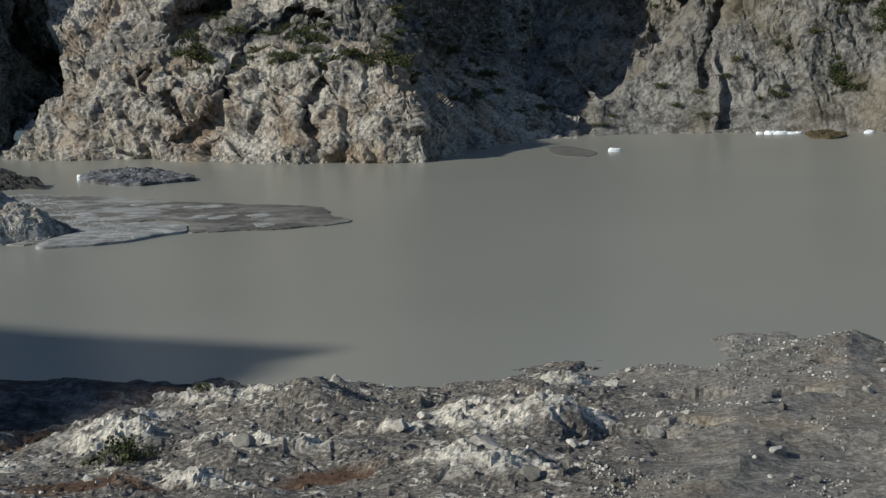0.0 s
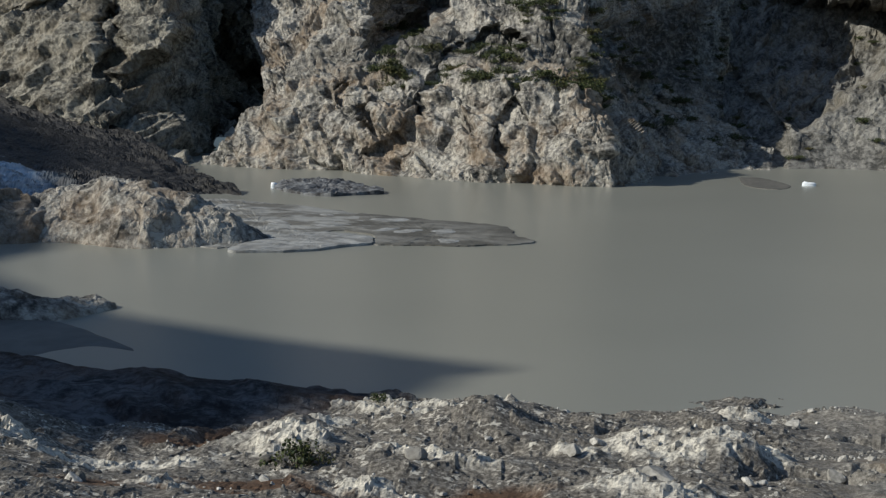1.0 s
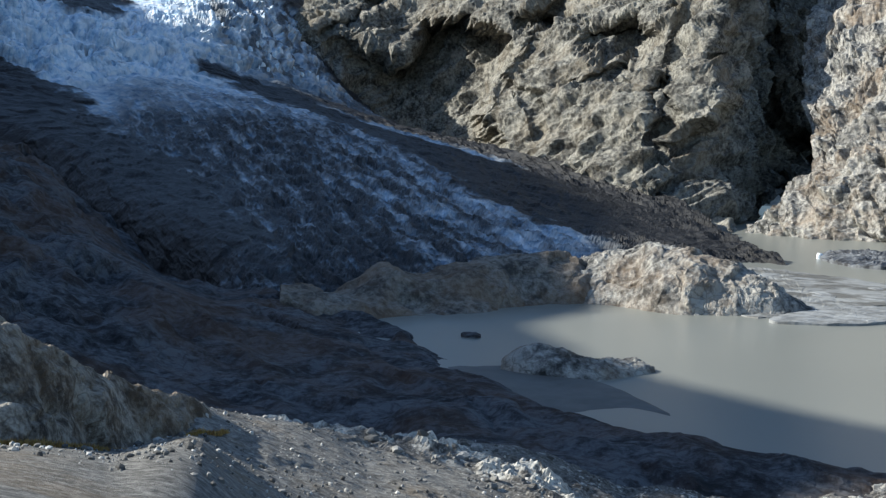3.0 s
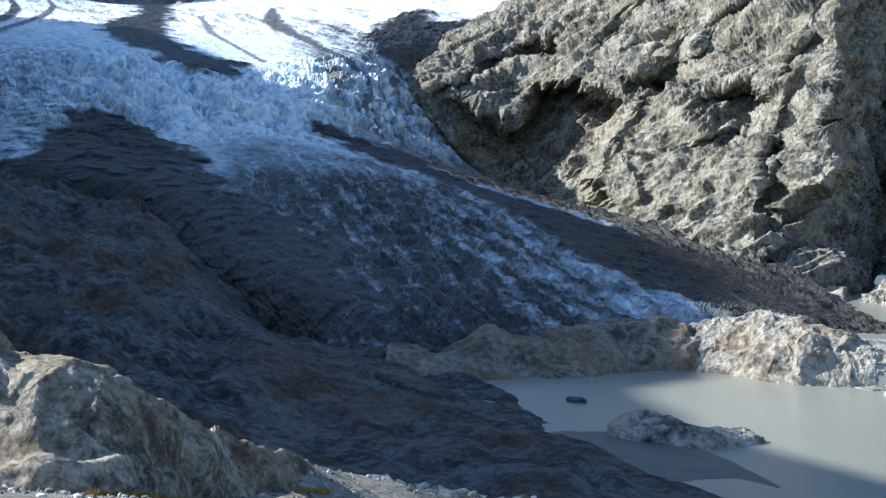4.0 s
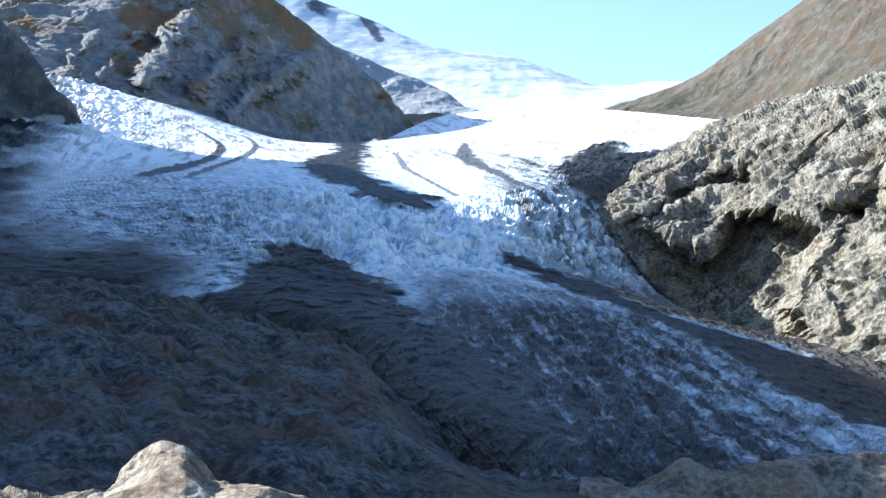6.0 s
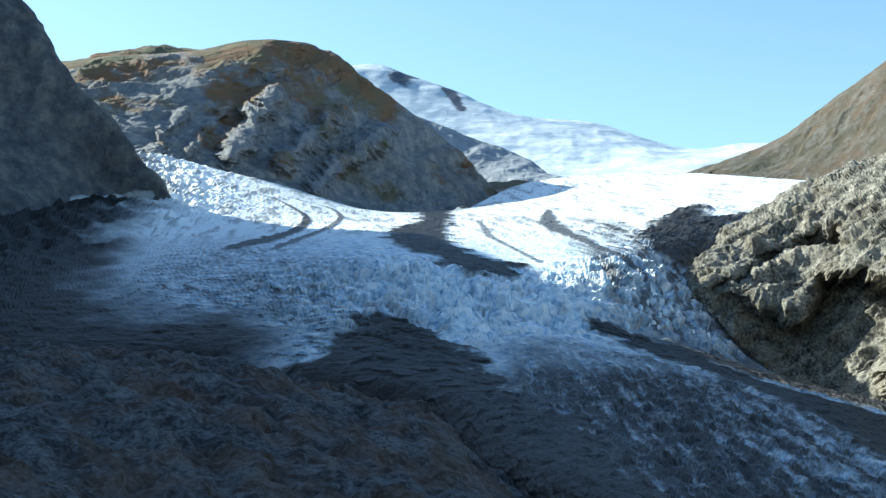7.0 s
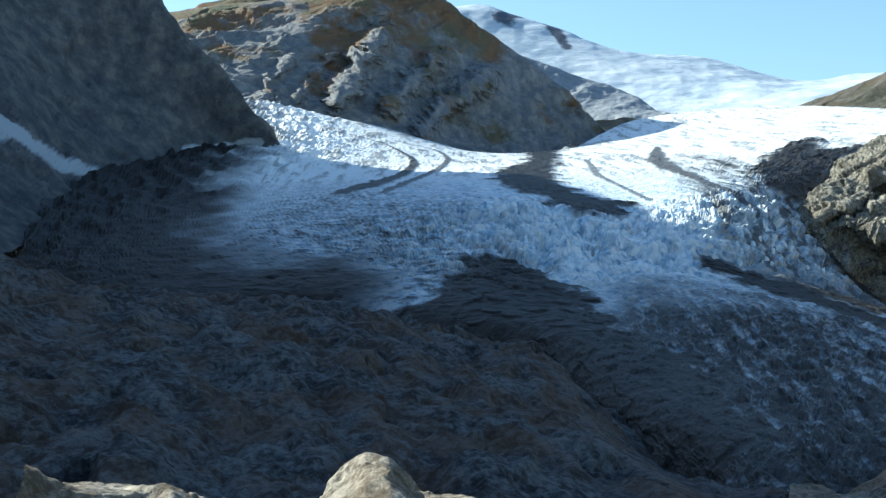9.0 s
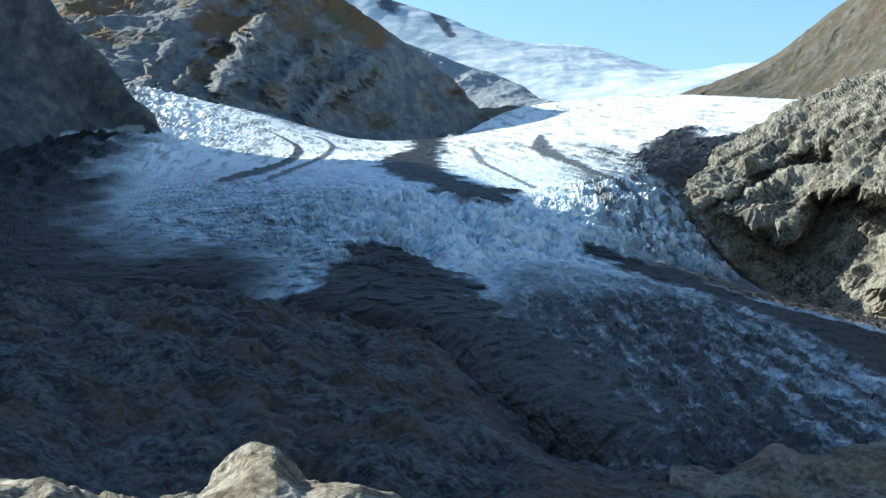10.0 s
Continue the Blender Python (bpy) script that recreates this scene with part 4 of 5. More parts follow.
landform("right_hill", RIGHT_HILL, 240, 100, crag(30, 0.15, (0.6, 0.5, 0.62), 4.0, big=1.2), mat_hill, label="brown tundra hillside above the glacier", category="mountain", soft=False)
landform("terminus_rock", TERMINUS_ROCK, 300, 110, crag(8, 0.4), mat_terminus, label="rounded rusty bedrock below the ice front", category="rock", soft=False)
landform("whaleback_rock", WHALEBACK, 320, 140, crag(4, 0.5, (-0.3, 0.3, 1.0), 1.6, 0.6, fade=lambda p, u, v: 0.3 + 0.7 * smooth(1, 8, p[:, 2])), mat_pale, label="pale rounded rock hump in the lake", category="rock", soft=False)
landform("islet", ISLET, 200, 70, crag(2.6, 0.34, fade=lambda p, u, v: 0.3 + 0.7 * smooth(0, 3, p[:, 2])), mat_pale, label="low rocky islet half in shade", category="islet", soft=False)
landform("mud_spit", MUD_SPIT, 120, 60, lambda p, u, v: 0.15 * fbm(p, 8, 3), mat_mud, label="flat dark mud bar beside the islet", category="mud bar")
landform("bluff", BLUFF, 80, 60, lambda p, u, v: 0.0 * u, mat_base, label="stony bluff that carries the viewpoint", category="ground")

# mounds of the moraine: x, y, height, half width
MOUNDS = [(-17, 160, 3.8, 9), (4, 158, 3.4, 7.5), (-38, 152, 3.0, 8), (0, 131, 2.8, 6), (13, 152, 2.6, 5), (26, 176, 1.2, 9),
          (55, 200, 2.4, 20), (-60, 160, 1.4, 10), (-24, 135, 1.6, 6), (-85, 158, 1.0, 9), (33, 190, 1.3, 6)]


def rocky_zone(p):
    """1 on the broken rock of the moraine, 0 on smooth silt and gravel."""
    x, y = p[:, 0], p[:, 1]
    heading = np.degrees(np.arctan2(-x, y))
    side = smooth(-12, -6, heading + 3 * fbm(p, 20, 3)) * (1 - smooth(26, 31, heading + 3 * fbm(p + 40, 14, 3)))
    rim = smooth(28, 31, heading) * (1 - smooth(38, 42, heading)) * smooth(145, 158, np.hypot(x, y) + 5 * fbm(p, 12, 3))
    return np.clip(side + rim, 0, 1)


LEDGES = [(-64.6, 135.4, 3.4), (-71.7, 140.8, 4.2), (-73.0, 134.5, 3.0), (-79.3, 140.1, 3.8), (-80.3, 133.7, 3.2), (-87.0, 136.6, 4.0), (-88.4, 131.0, 3.0), (-92.3, 127.0, 3.6), (-94.8, 121.4, 3.4), (-59.0, 132.5, 3.2), (-58.2, 140.4, 3.4), (-78.8, 189.8, 5.6), (-50.9, 138.0, 4.4), (-44.6, 119.9, 2.8), (-41.1, 142.9, 3.2), (-38.2, 147.6, 5.0), (-38.1, 165.4, 3.7), (-37.1, 187.3, 6.2), (-30.2, 179.6, 4.9), (-23.2, 167.9, 5.5), (-20.5, 178.3, 3.9), (-22.4, 143.4, 4.0), (-16.3, 139.9, 3.5), (-16.4, 194.4, 3.4), (-25.6, 127.5, 3.2), (-19.9, 122.8, 2.4), (3.8, 127.8, 5.3), (-4.0, 147.5, 2.8), (2.4, 152.0, 4.1), (6.6, 148.1, 4.0), (14.4, 152.2, 3.7), (16.0, 182.4, 3.5), (-87.7, 134.1, 3.0), (-90.6, 174.8, 4.3), (-88.8, 182.7, 4.4), (-55.6, 135.8, 3.6), (-95.3, 173.3, 2.7)]
HEATHS = [(-34.4, 124.0, 7.1), (-39.4, 117.9, 4.8), (-48.6, 118.8, 4.2), (-50.5, 165.3, 6.5), (-67.9, 193.7, 6.7), (-12.2, 128.3, 5.0), (-49.1, 117.2, 4.2), (-97.4, 146.3, 3.8), (-53.5, 156.2, 5.4), (-63.0, 109.1, 2.7)]
PITS = [(34.0, 176.0, 3.2), (45.0, 168.0, 2.6), (28.0, 150.0, 2.4), (52.0, 205.0, 3.0), (-5.4, 163.2, 4.4), (4.8, 174.5, 4.7), (23.5, 196.9, 2.7), (37.7, 198.4, 2.7), (19.7, 145.8, 4.0), (14.1, 167.5, 3.6)]


def blots(p, places, grow=1.0):
    """1 on ragged patches round (x, y, reach), 0 off them."""
    out = np.zeros(len(p))
    wob = 0.4 * fbm(p, 4, 4)
    for x, y, reach in places:
        out = np.maximum(out, 1 - smooth(0.5, 1.15, np.hypot((p[:, 0] - x) * 0.75, (p[:, 1] - y) * 1.2) / (reach * grow) + wob))
    return out


def near_relief(p, u, v):
    h = 0.7 * fbm(p, 24, 4) * smooth(0.2, 0.35, v)
    for x, y, tall, wide in MOUNDS:
        h = h + tall * np.exp(-((p[:, 0] - x) ** 2 + (p[:, 1] - y) ** 2) / (wide * wide))
    r = rocky_zone(p) * smooth(0.25, 0.4, v) * (1 - smooth(0.9, 0.97, v))
    w = p + 0.8 * np.stack([fbm(p + 31, 3, 2), fbm(p + 57, 3, 2), fbm(p + 83, 3, 2)], 1)
    m = smooth(-0.3, 0.5, fbm(p + 5, 9, 3))
    h = h + r * (1.1 * ridged(p, 20, 3) - 0.6 + 0.7 * (facets(w, 4.2) - 0.3) + (0.05 + 0.4 * m) * (facets(w + 9, 1.5) - 0.3) + 0.14 * m * (facets(w + 19, 0.7) - 0.3))
    rock = blots(p, LEDGES)
    h = h + rock * (0.4 + 1.1 * (facets(skew(w, (0.9, 0.2, 0.2), 2.4) + 33, 2.2) - 0.1) + 0.35 * (facets(w + 61, 0.9) - 0.3))
    h = h - 2.8 * blots(p, PITS, 1.3) - 0.3 * blots(p, HEATHS)
    return h + (1 - r) * (0.1 * fbm(p, 2.5, 3) + (0.3 + 1.6 * smooth(0, 20, p[:, 0])) * ridged(skew(p, (0.8, 0.5, 0), 2.0), 22, 4, 0.45) + 0.18 * facets(w + 71, 4) - 0.5) * smooth(100, 122, np.hypot(p[:, 0], p[:, 1]))


landform("near_ground", NEAR_GROUND, 780, 400, near_relief, mat_near, lambda p, u, v: {"rocky": rocky_zone(p), "ledge": blots(p, LEDGES, 1.15) * smooth(-0.55, -0.1, fbm(p + 9, 2.5, 4)), "heath": blots(p, HEATHS)}, label="stony moraine ground beside the lake", category="ground", soft=False, crest=[(-18.5, -12.56), (-17.0, -12.23), (-14.7, -12.34), (-12.4, -12.46), (-11.2, -12.88), (-8.6, -13.42), (-6.6, -13.47), (-5.2, -13.41), (-2.7, -13.69), (-2.0, -14.03), (0.3, -14.26), (4.7, -13.97), (6.2, -14.01), (10.5, -13.94), (12.3, -14.1), (14.7, -14.45), (17.1, -14.70), (19.5, -14.77), (22.7, -14.82), (24.8, -14.01), (26.9, -13.46), (29.3, -13.10), (31.7, -12.81), (34.1, -12.60), (36.5, -12.18), (38.8, -11.89), (41.1, -11.31)])
landform("knoll", KNOLL, 400, 150, crag(3.0, 0.36, (0.6, -0.3, 0.3), 1.8, 0.6, big=0.6, fade=lambda p, u, v: 1 - 0.7 * smooth(0.8, 0.95, u)), mat_knoll, label="weathered sunlit rock outcrop", category="outcrop", soft=False, crest=[(69.5, -5.5), (67.8, -5.8), (65.2, -6.1), (63.2, -6.21), (60.8, -6.86), (59.4, -7.31), (57.4, -6.88), (56.2, -5.85), (55.2, -5.2), (54.1, -5.39), (53.2, -6.3), (52.0, -6.8), (50.7, -6.93), (48.9, -7.66), (46.1, -9.33), (43.7, -10.53), (41.7, -10.93), (40.8, -11.5), (39.4, -13.0)])


def zone(p, outline, edge=10.0, ragged=9.0):
    """1 inside an outline on the map, 0 outside, with a ragged rim."""
    x, y = p[:, 0] + ragged * fbm(p, 26, 5, 0.6), p[:, 1] + ragged * fbm(p + 51, 26, 5, 0.6)
    return smooth(-edge, edge, inset(x, y, outline))


MEDIAL = [(-1130, 1010), (-1540, 1380), (-1540, 1445), (-1050, 985), (-992, 925), (-806, 765), (-750, 732), (-714, 740), (-671, 705), (-660, 670), (-665, 640), (-725, 665), (-846, 722), (-1000, 850)]
STRIP = [(-578, 668), (-564, 676), (-521, 690), (-461, 682), (-403, 642), (-366, 640), (-341, 650), (-298, 662), (-243, 618), (-184, 534), (-170, 500), (-211, 512), (-240, 496), (-268, 506), (-292, 514), (-322, 535), (-371, 568), (-468, 628), (-529, 636), (-565, 655)]
DEBRIS = [(-625, 520), (-610, 530), (-581, 526), (-526, 512), (-482, 484), (-426, 465), (-394, 457), (-322, 398), (-288, 370), (-262, 338), (-270, 320), (-320, 325), (-387, 360), (-460, 390), (-540, 405), (-575, 420), (-600, 478)]
PATCH = [(-972, 1258), (-1035, 1409), (-960, 1334), (-890, 1222), (-837, 1250), (-799, 1143), (-770, 1074), (-730, 1003), (-690, 938), (-704, 880), (-851, 1050)]
TRAIL = [(-1088, 1220), (-1032, 1217), (-912, 1160), (-714, 955), (-630, 910), (-600, 880), (-659, 835), (-659, 786), (-859, 965)]
LOOP = spline([(-1514, 1034, 4), (-1456, 1049, 3), (-1301, 971, 4), (-1185, 894, 5), (-1034, 768, 6), (-946, 670, 14), (-897, 602, 8)], 26)
LOOP_TWO = spline([(-1518, 1132, 3), (-1460, 1138, 3), (-1259, 1000, 4), (-1045, 814, 4), (-911, 674, 6), (-859, 617, 5)], 22)
FAN = spline([(-1267, 1375, 4), (-1015, 1105, 13), (-844, 963, 7), (-700, 830, 5), (-649, 801, 4)], 20)
THREAD = [(-1129, 1103, 3), (-906, 900, 4), (-761, 798, 3), (-715, 766, 3)]


def ice_fields(p, u, v):
    solid = np.maximum.reduce([zone(p, MEDIAL, 6, 12), 0.97 * zone(p, STRIP, 6, 12), zone(p, DEBRIS, 9, 14), 0.9 * band(p, LOOP), 0.8 * band(p, LOOP_TWO), 0.85 * band(p, FAN), 0.7 * band(p, THREAD), 0.97 * zone(p, PATCH, 10, 14)])
    streak = fbm(skew(p, (0.78, -0.6, -0.15), 7), 6, 5, 0.7)
    flow = fbm(skew(p, (0.75, -0.6, -0.15), 12), 9, 5, 0.65)
    fan = zone(p, TRAIL, 30, 20) * np.clip(0.45 + 1.0 * flow, 0, 0.95)
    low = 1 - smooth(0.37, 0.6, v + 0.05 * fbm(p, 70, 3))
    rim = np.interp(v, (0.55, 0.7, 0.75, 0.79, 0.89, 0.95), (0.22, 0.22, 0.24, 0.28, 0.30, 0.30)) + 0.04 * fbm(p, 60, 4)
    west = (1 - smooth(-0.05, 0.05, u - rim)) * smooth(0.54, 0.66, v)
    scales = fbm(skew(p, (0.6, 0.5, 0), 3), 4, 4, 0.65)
    # Real dirt of the tongue, raised towards left and toe to deepen its shade.
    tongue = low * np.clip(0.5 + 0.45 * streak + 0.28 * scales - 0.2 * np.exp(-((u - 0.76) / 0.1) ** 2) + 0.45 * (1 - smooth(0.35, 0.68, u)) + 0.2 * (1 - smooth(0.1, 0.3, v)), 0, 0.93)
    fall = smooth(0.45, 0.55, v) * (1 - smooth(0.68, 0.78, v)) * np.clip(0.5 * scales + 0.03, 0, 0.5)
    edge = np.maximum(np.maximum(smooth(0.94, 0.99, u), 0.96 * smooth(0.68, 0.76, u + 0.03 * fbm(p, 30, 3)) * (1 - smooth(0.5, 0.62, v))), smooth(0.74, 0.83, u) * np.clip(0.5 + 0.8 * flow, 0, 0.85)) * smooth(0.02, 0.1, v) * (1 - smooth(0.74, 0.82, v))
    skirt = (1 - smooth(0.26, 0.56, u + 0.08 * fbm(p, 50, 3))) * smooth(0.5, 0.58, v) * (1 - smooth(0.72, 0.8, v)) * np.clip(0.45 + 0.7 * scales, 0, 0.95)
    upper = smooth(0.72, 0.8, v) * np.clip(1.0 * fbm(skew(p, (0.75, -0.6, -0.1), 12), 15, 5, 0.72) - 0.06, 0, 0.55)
    return {"pale_tone": 0.8 * smooth(0.7, 0.8, v), "dirt_shade": np.clip(np.maximum.reduce([solid, fan, upper, tongue, fall, 0.96 * west, skirt, edge]) + 0.04, 0, 1)}


def ice_relief(p, u, v):
    f = ice_fields(p, u, v)["dirt_shade"]
    fall = smooth(0.47, 0.56, v) * (1 - smooth(0.645, 0.71, v + 0.015 * fbm(p, 60, 2))) * smooth(0.16, 0.3, u)
    w = skew(p, (0.75, 0.6, 0.0), 1.5) + 4 * np.stack([fbm(p + 3, 25, 2), fbm(p + 7, 25, 2), 0 * u], 1)
    big1, big2, step = cells(w, 30)
    d1, d2, tone = cells(w + 60, 12)
    flute = ridged(skew(p, (0.64, -0.77, -0.3), 2.2) + 3 * fbm(p, 30, 3)[:, None], 30, 2, 0.4)
    seracs = 5 * (flute - 0.2) + 13 * (step - 0.5) - 9 * (1 - smooth(0.02, 0.16, big2 - big1)) + 7 * (tone - 0.5) - 4 * (1 - smooth(0.03, 0.2, d2 - d1)) + 2.5 * (facets(w + 40, 7) - 0.3)
    flow = skew(p, (0.78, -0.6, -0.15), 3.5)
    h = fall * (1 - 0.85 * f) * seracs
    low = 1 - smooth(0.37, 0.6, v + 0.05 * fbm(p, 70, 3))
    h += low * (1 - 0.65 * np.clip(np.maximum(zone(p, STRIP, 6, 12), zone(p, DEBRIS, 9, 14)), 0, 1)) * (1.8 * ridged(flow, 9, 4) + 1.8 * facets(flow, 6) + 0.7 * facets(p, 3) - 1.5)
    h += (1 - low) * (1 - fall) * (0.7 * ridged(skew(p, (0.75, 0.6, 0), 4), 18, 3) + 0.4 * facets(p, 9) - 0.5)
    left = smooth(0.74, 0.88, v) * (1 - smooth(0.3, 0.44, u)) * smooth(0.12, 0.16, u)
    h += left * 6 * (ridged(skew(p, (0.6, -0.4, 0), 2.5), 26, 3) - 0.5)
    return h + 1.0 * f + f * 1.2 * facets(p, 13) + zone(p, PATCH, 10, 14) * (3 * ridged(p, 50, 3) + 1.5 * facets(p, 14))


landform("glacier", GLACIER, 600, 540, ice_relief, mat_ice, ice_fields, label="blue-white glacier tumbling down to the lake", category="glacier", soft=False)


# ---- loose things ----
rng = np.random.RandomState(11)


def sheet_at(name, x, y):
    """Height of a landform over x, y, from its nearest point."""
    g = SURFACE[name]
    d = (g[..., 0] - x) ** 2 + (g[..., 1] - y) ** 2
    return float(g[np.unravel_index(d.argmin(), d.shape)][2])


def mesh_of(name, verts, faces, material, soft=False):
    me = bpy.data.meshes.new(name)
    me.from_pydata([tuple(v) for v in verts], [], [tuple(f) for f in faces])
    me.materials.append(material)
    me.polygons.foreach_set("use_smooth", np.full(len(me.polygons), soft))
    me.update()
    return me


def part(name, me, parent, label=""):
    ob = new(name, me)
    ob.parent = parent
    return tagged(ob, label)


def sphere_points(level):
    bm = bmesh.new()
    bmesh.ops.create_icosphere(bm, subdivisions=level, radius=1.0)
    v = np.array([q.co[:] for q in bm.verts])
    f = [[q.index for q in face.verts] for face in bm.faces]
    bm.free()
    return v, f


BALL, BALL_FACES = sphere_points(2 + 1)
PEBBLE, PEBBLE_FACES = sphere_points(1)


def boulder_mesh(seed, material):
    """A block knocked flat on several sides."""
    r = np.random.RandomState(seed)
    v = BALL * (1 + 0.22 * facets(BALL + seed * 3.7, 0.8))[:, None]
    for _ in range(9):
        n = r.normal(size=3)
        n /= np.linalg.norm(n)
        d = v @ n
        cut = r.uniform(0.45, 0.8)
        v = v - np.outer(np.maximum(d - cut, 0) * 0.92, n)
    v = v * (r.uniform(0.85, 1.25), r.uniform(0.7, 1.0), r.uniform(0.55, 0.8))
    v = v + 0.03 * BALL * fbm(v * 1.0, 0.25, 3)[:, None]
    return mesh_of("boulder", v, BALL_FACES, material)


mat_boulder, nt, b = nodes_of("boulder_stone")
pos = nt.nodes.new("ShaderNodeTexCoord").outputs["Object"]
tone = nt.nodes.new("ShaderNodeObjectInfo").outputs["Random"]
grain = noise_node(nt, pos, 0.6, 8, 0.7)
col = ramp(nt, tone, [(0.0, (0.09, 0.088, 0.082)), (0.45, (0.2, 0.195, 0.18)), (0.7, (0.36, 0.35, 0.32)), (1.0, (0.62, 0.61, 0.57))])
nt.links.new(blend(nt, ramp(nt, grain, [(0.35, grey(0.75)), (0.6, grey(0))]), col, (0.12, 0.115, 0.1)), b.inputs["Base Color"])
bump(nt, b, grain, 0.12)
BOULDERS = [boulder_mesh(k, mat_boulder) for k in range(10)]


def put_boulder(x, y, size, sink=0.25, label="grey broken boulder resting on the moraine", floor="near_ground"):
    ob = new("boulder", BOULDERS[rng.randint(len(BOULDERS))])
    ob.matrix_world = Matrix.LocRotScale((x, y, sheet_at(floor, x, y) + size * (0.55 - sink)), Euler((rng.uniform(-0.3, 0.3), rng.uniform(-0.3, 0.3), rng.uniform(0, 6.3))), (size, size, size))
    return tagged(ob, label, "boulder", "boulders on the moraine")


def polar(heading, far):
    return -far * math.sin(radians(heading)), far * math.cos(radians(heading))


for _ in range(90):
    put_boulder(*polar(rng.uniform(-8, 30), rng.uniform(122, 196)), 0.35 + 0.9 * rng.rand() ** 3)
for _ in range(70):
    put_boulder(*polar(rng.uniform(-19, -6), rng.uniform(125, 215)), 0.25 + 0.6 * rng.rand() ** 3, label="small grey stone on the silty ground")
for _ in range(45):
    put_boulder(*polar(rng.uniform(27, 41), rng.uniform(150, 172)), 0.4 + 0.7 * rng.rand() ** 2, label="pale stone on the rim of the gravel terrace")
for heading, far, size in ((-0.9, 139, 1.7), (2.2, 146, 1.5), (-1.8, 132, 2.6), (-9, 150, 1.3), (-14.2, 138, 1.2), (-13.6, 139, 0.9), (5.5, 190, 1.6), (-7.2, 182, 1.4), (9, 140, 1.4)):
    put_boulder(*polar(heading, far), size, 0.4, "large angular boulder sunk in the moraine")


def scatter(name, count, places, smallest, largest, material, label):
    """Countless small stones as one piece of stuff."""
    n = len(PEBBLE)
    verts = np.empty((count * n, 3))
    for k, (x, y, z) in enumerate(places):
        r = smallest + (largest - smallest) * rng.rand() ** 4
        v = PEBBLE * (r * rng.uniform(0.7, 1.3, 3)) * (1 + 0.25 * rng.uniform(-1, 1, (n, 1)))
        verts[k * n:(k + 1) * n] = v + (x, y, z + 0.25 * r)
    f = np.array(PEBBLE_FACES)
    faces = (f[None] + (np.arange(count) * n)[:, None, None]).reshape(-1, 3)
    return tagged(new(name, mesh_of(name, verts, faces.tolist(), material)), label, "stones", kind="stuff")


mat_pebble, nt, b = nodes_of("loose_stone")
tone = nt.nodes.new("ShaderNodeNewGeometry").outputs["Random Per Island"]
nt.links.new(ramp(nt, tone, [(0.0, (0.08, 0.078, 0.072)), (0.5, (0.19, 0.185, 0.17)), (0.8, (0.36, 0.35, 0.32)), (1.0, (0.6, 0.59, 0.55))]), b.inputs["Base Color"])
near = SURFACE["near_ground"].reshape(-1, 3)
far_of = np.hypot(near[:, 0], near[:, 1])
head_of = np.degrees(np.arctan2(-near[:, 0], near[:, 1]))
open_ground = near[(far_of > 68) & (far_of < 222) & (head_of > -20) & (head_of < 66) & (near[:, 2] > 0.2)]
terrace = open_ground[(np.hypot(open_ground[:, 0], open_ground[:, 1]) < 130) & (np.degrees(np.arctan2(-open_ground[:, 0], open_ground[:, 1])) > 28)]
wash_way = np.degrees(np.arctan2(-open_ground[:, 0], open_ground[:, 1]))
wash = open_ground[(wash_way < -6) & (wash_way > -17) & (fbm(open_ground, 18, 3) > -0.05)]
places = np.vstack([open_ground[rng.randint(len(open_ground), size=7000)], terrace[rng.randint(len(terrace), size=2500)], wash[rng.randint(len(wash), size=4000)]]) + rng.uniform(-0.3, 0.3, (13500, 3)) * (1, 1, 0)
scatter("loose_stones", 13500, places, 0.05, 0.27, mat_pebble, "loose grey and white stones on the moraine")

# ice towers of the icefall, parts of the glacier
mat_serac, nt, b = nodes_of("serac_ice", 0.5)
pos = world_pos(nt)
grain = noise_node(nt, pos, 3, 7, 0.65)
nt.links.new(ramp(nt, grain, [(0.34, (0.24, 0.37, 0.53)), (0.46, (0.56, 0.7, 0.83)), (0.62, (0.84, 0.88, 0.92))]), b.inputs["Base Color"])
bump(nt, b, grain, 0.6)


def serac_mesh(seed):
    r = np.random.RandomState(seed)
    v = BALL * (1 + 0.2 * facets(BALL + seed * 5.1, 0.7))[:, None]
    for _ in range(13):
        n = r.normal(size=3) * (1, 1, 0.6)
        n /= np.linalg.norm(n)
        v = v - np.outer(np.maximum(v @ n - r.uniform(0.25, 0.65), 0) * 0.97, n)
    v = v * (0.8, r.uniform(0.5, 0.8), r.uniform(1.1, 1.6))
    v[:, 0] += 0.25 * v[:, 2]
    return mesh_of("serac", v, BALL_FACES, mat_serac)


SERACS = [serac_mesh(60 + k) for k in range(8)]
glacier = bpy.data.objects["glacier"]
ice = SURFACE["glacier"]
for _ in range(150):
    i, j = int(ice.shape[0] * rng.uniform(0.56, 0.67)), int(ice.shape[1] * rng.uniform(0.4, 0.92))
    x, y, z = ice[i, j]
    around = np.array([(x + dx, y + dy, z) for dx in (-15, 0, 15) for dy in (-15, 0, 15)])
    if max(max(zone(around, line).max() for line in (MEDIAL, STRIP, DEBRIS)), band(around, LOOP).max(), band(around, LOOP_TWO).max()) > 0.05:
        continue
    ob = part("serac", SERACS[rng.randint(len(SERACS))], glacier)
    size = rng.uniform(2.4, 5.6)
    ob.matrix_world = Matrix.LocRotScale((x, y, z - 0.75 * size), Euler((rng.uniform(-0.25, 0.25), rng.uniform(-0.25, 0.25), rng.uniform(-0.8, 0.8) - 0.7)), (size, size, size))

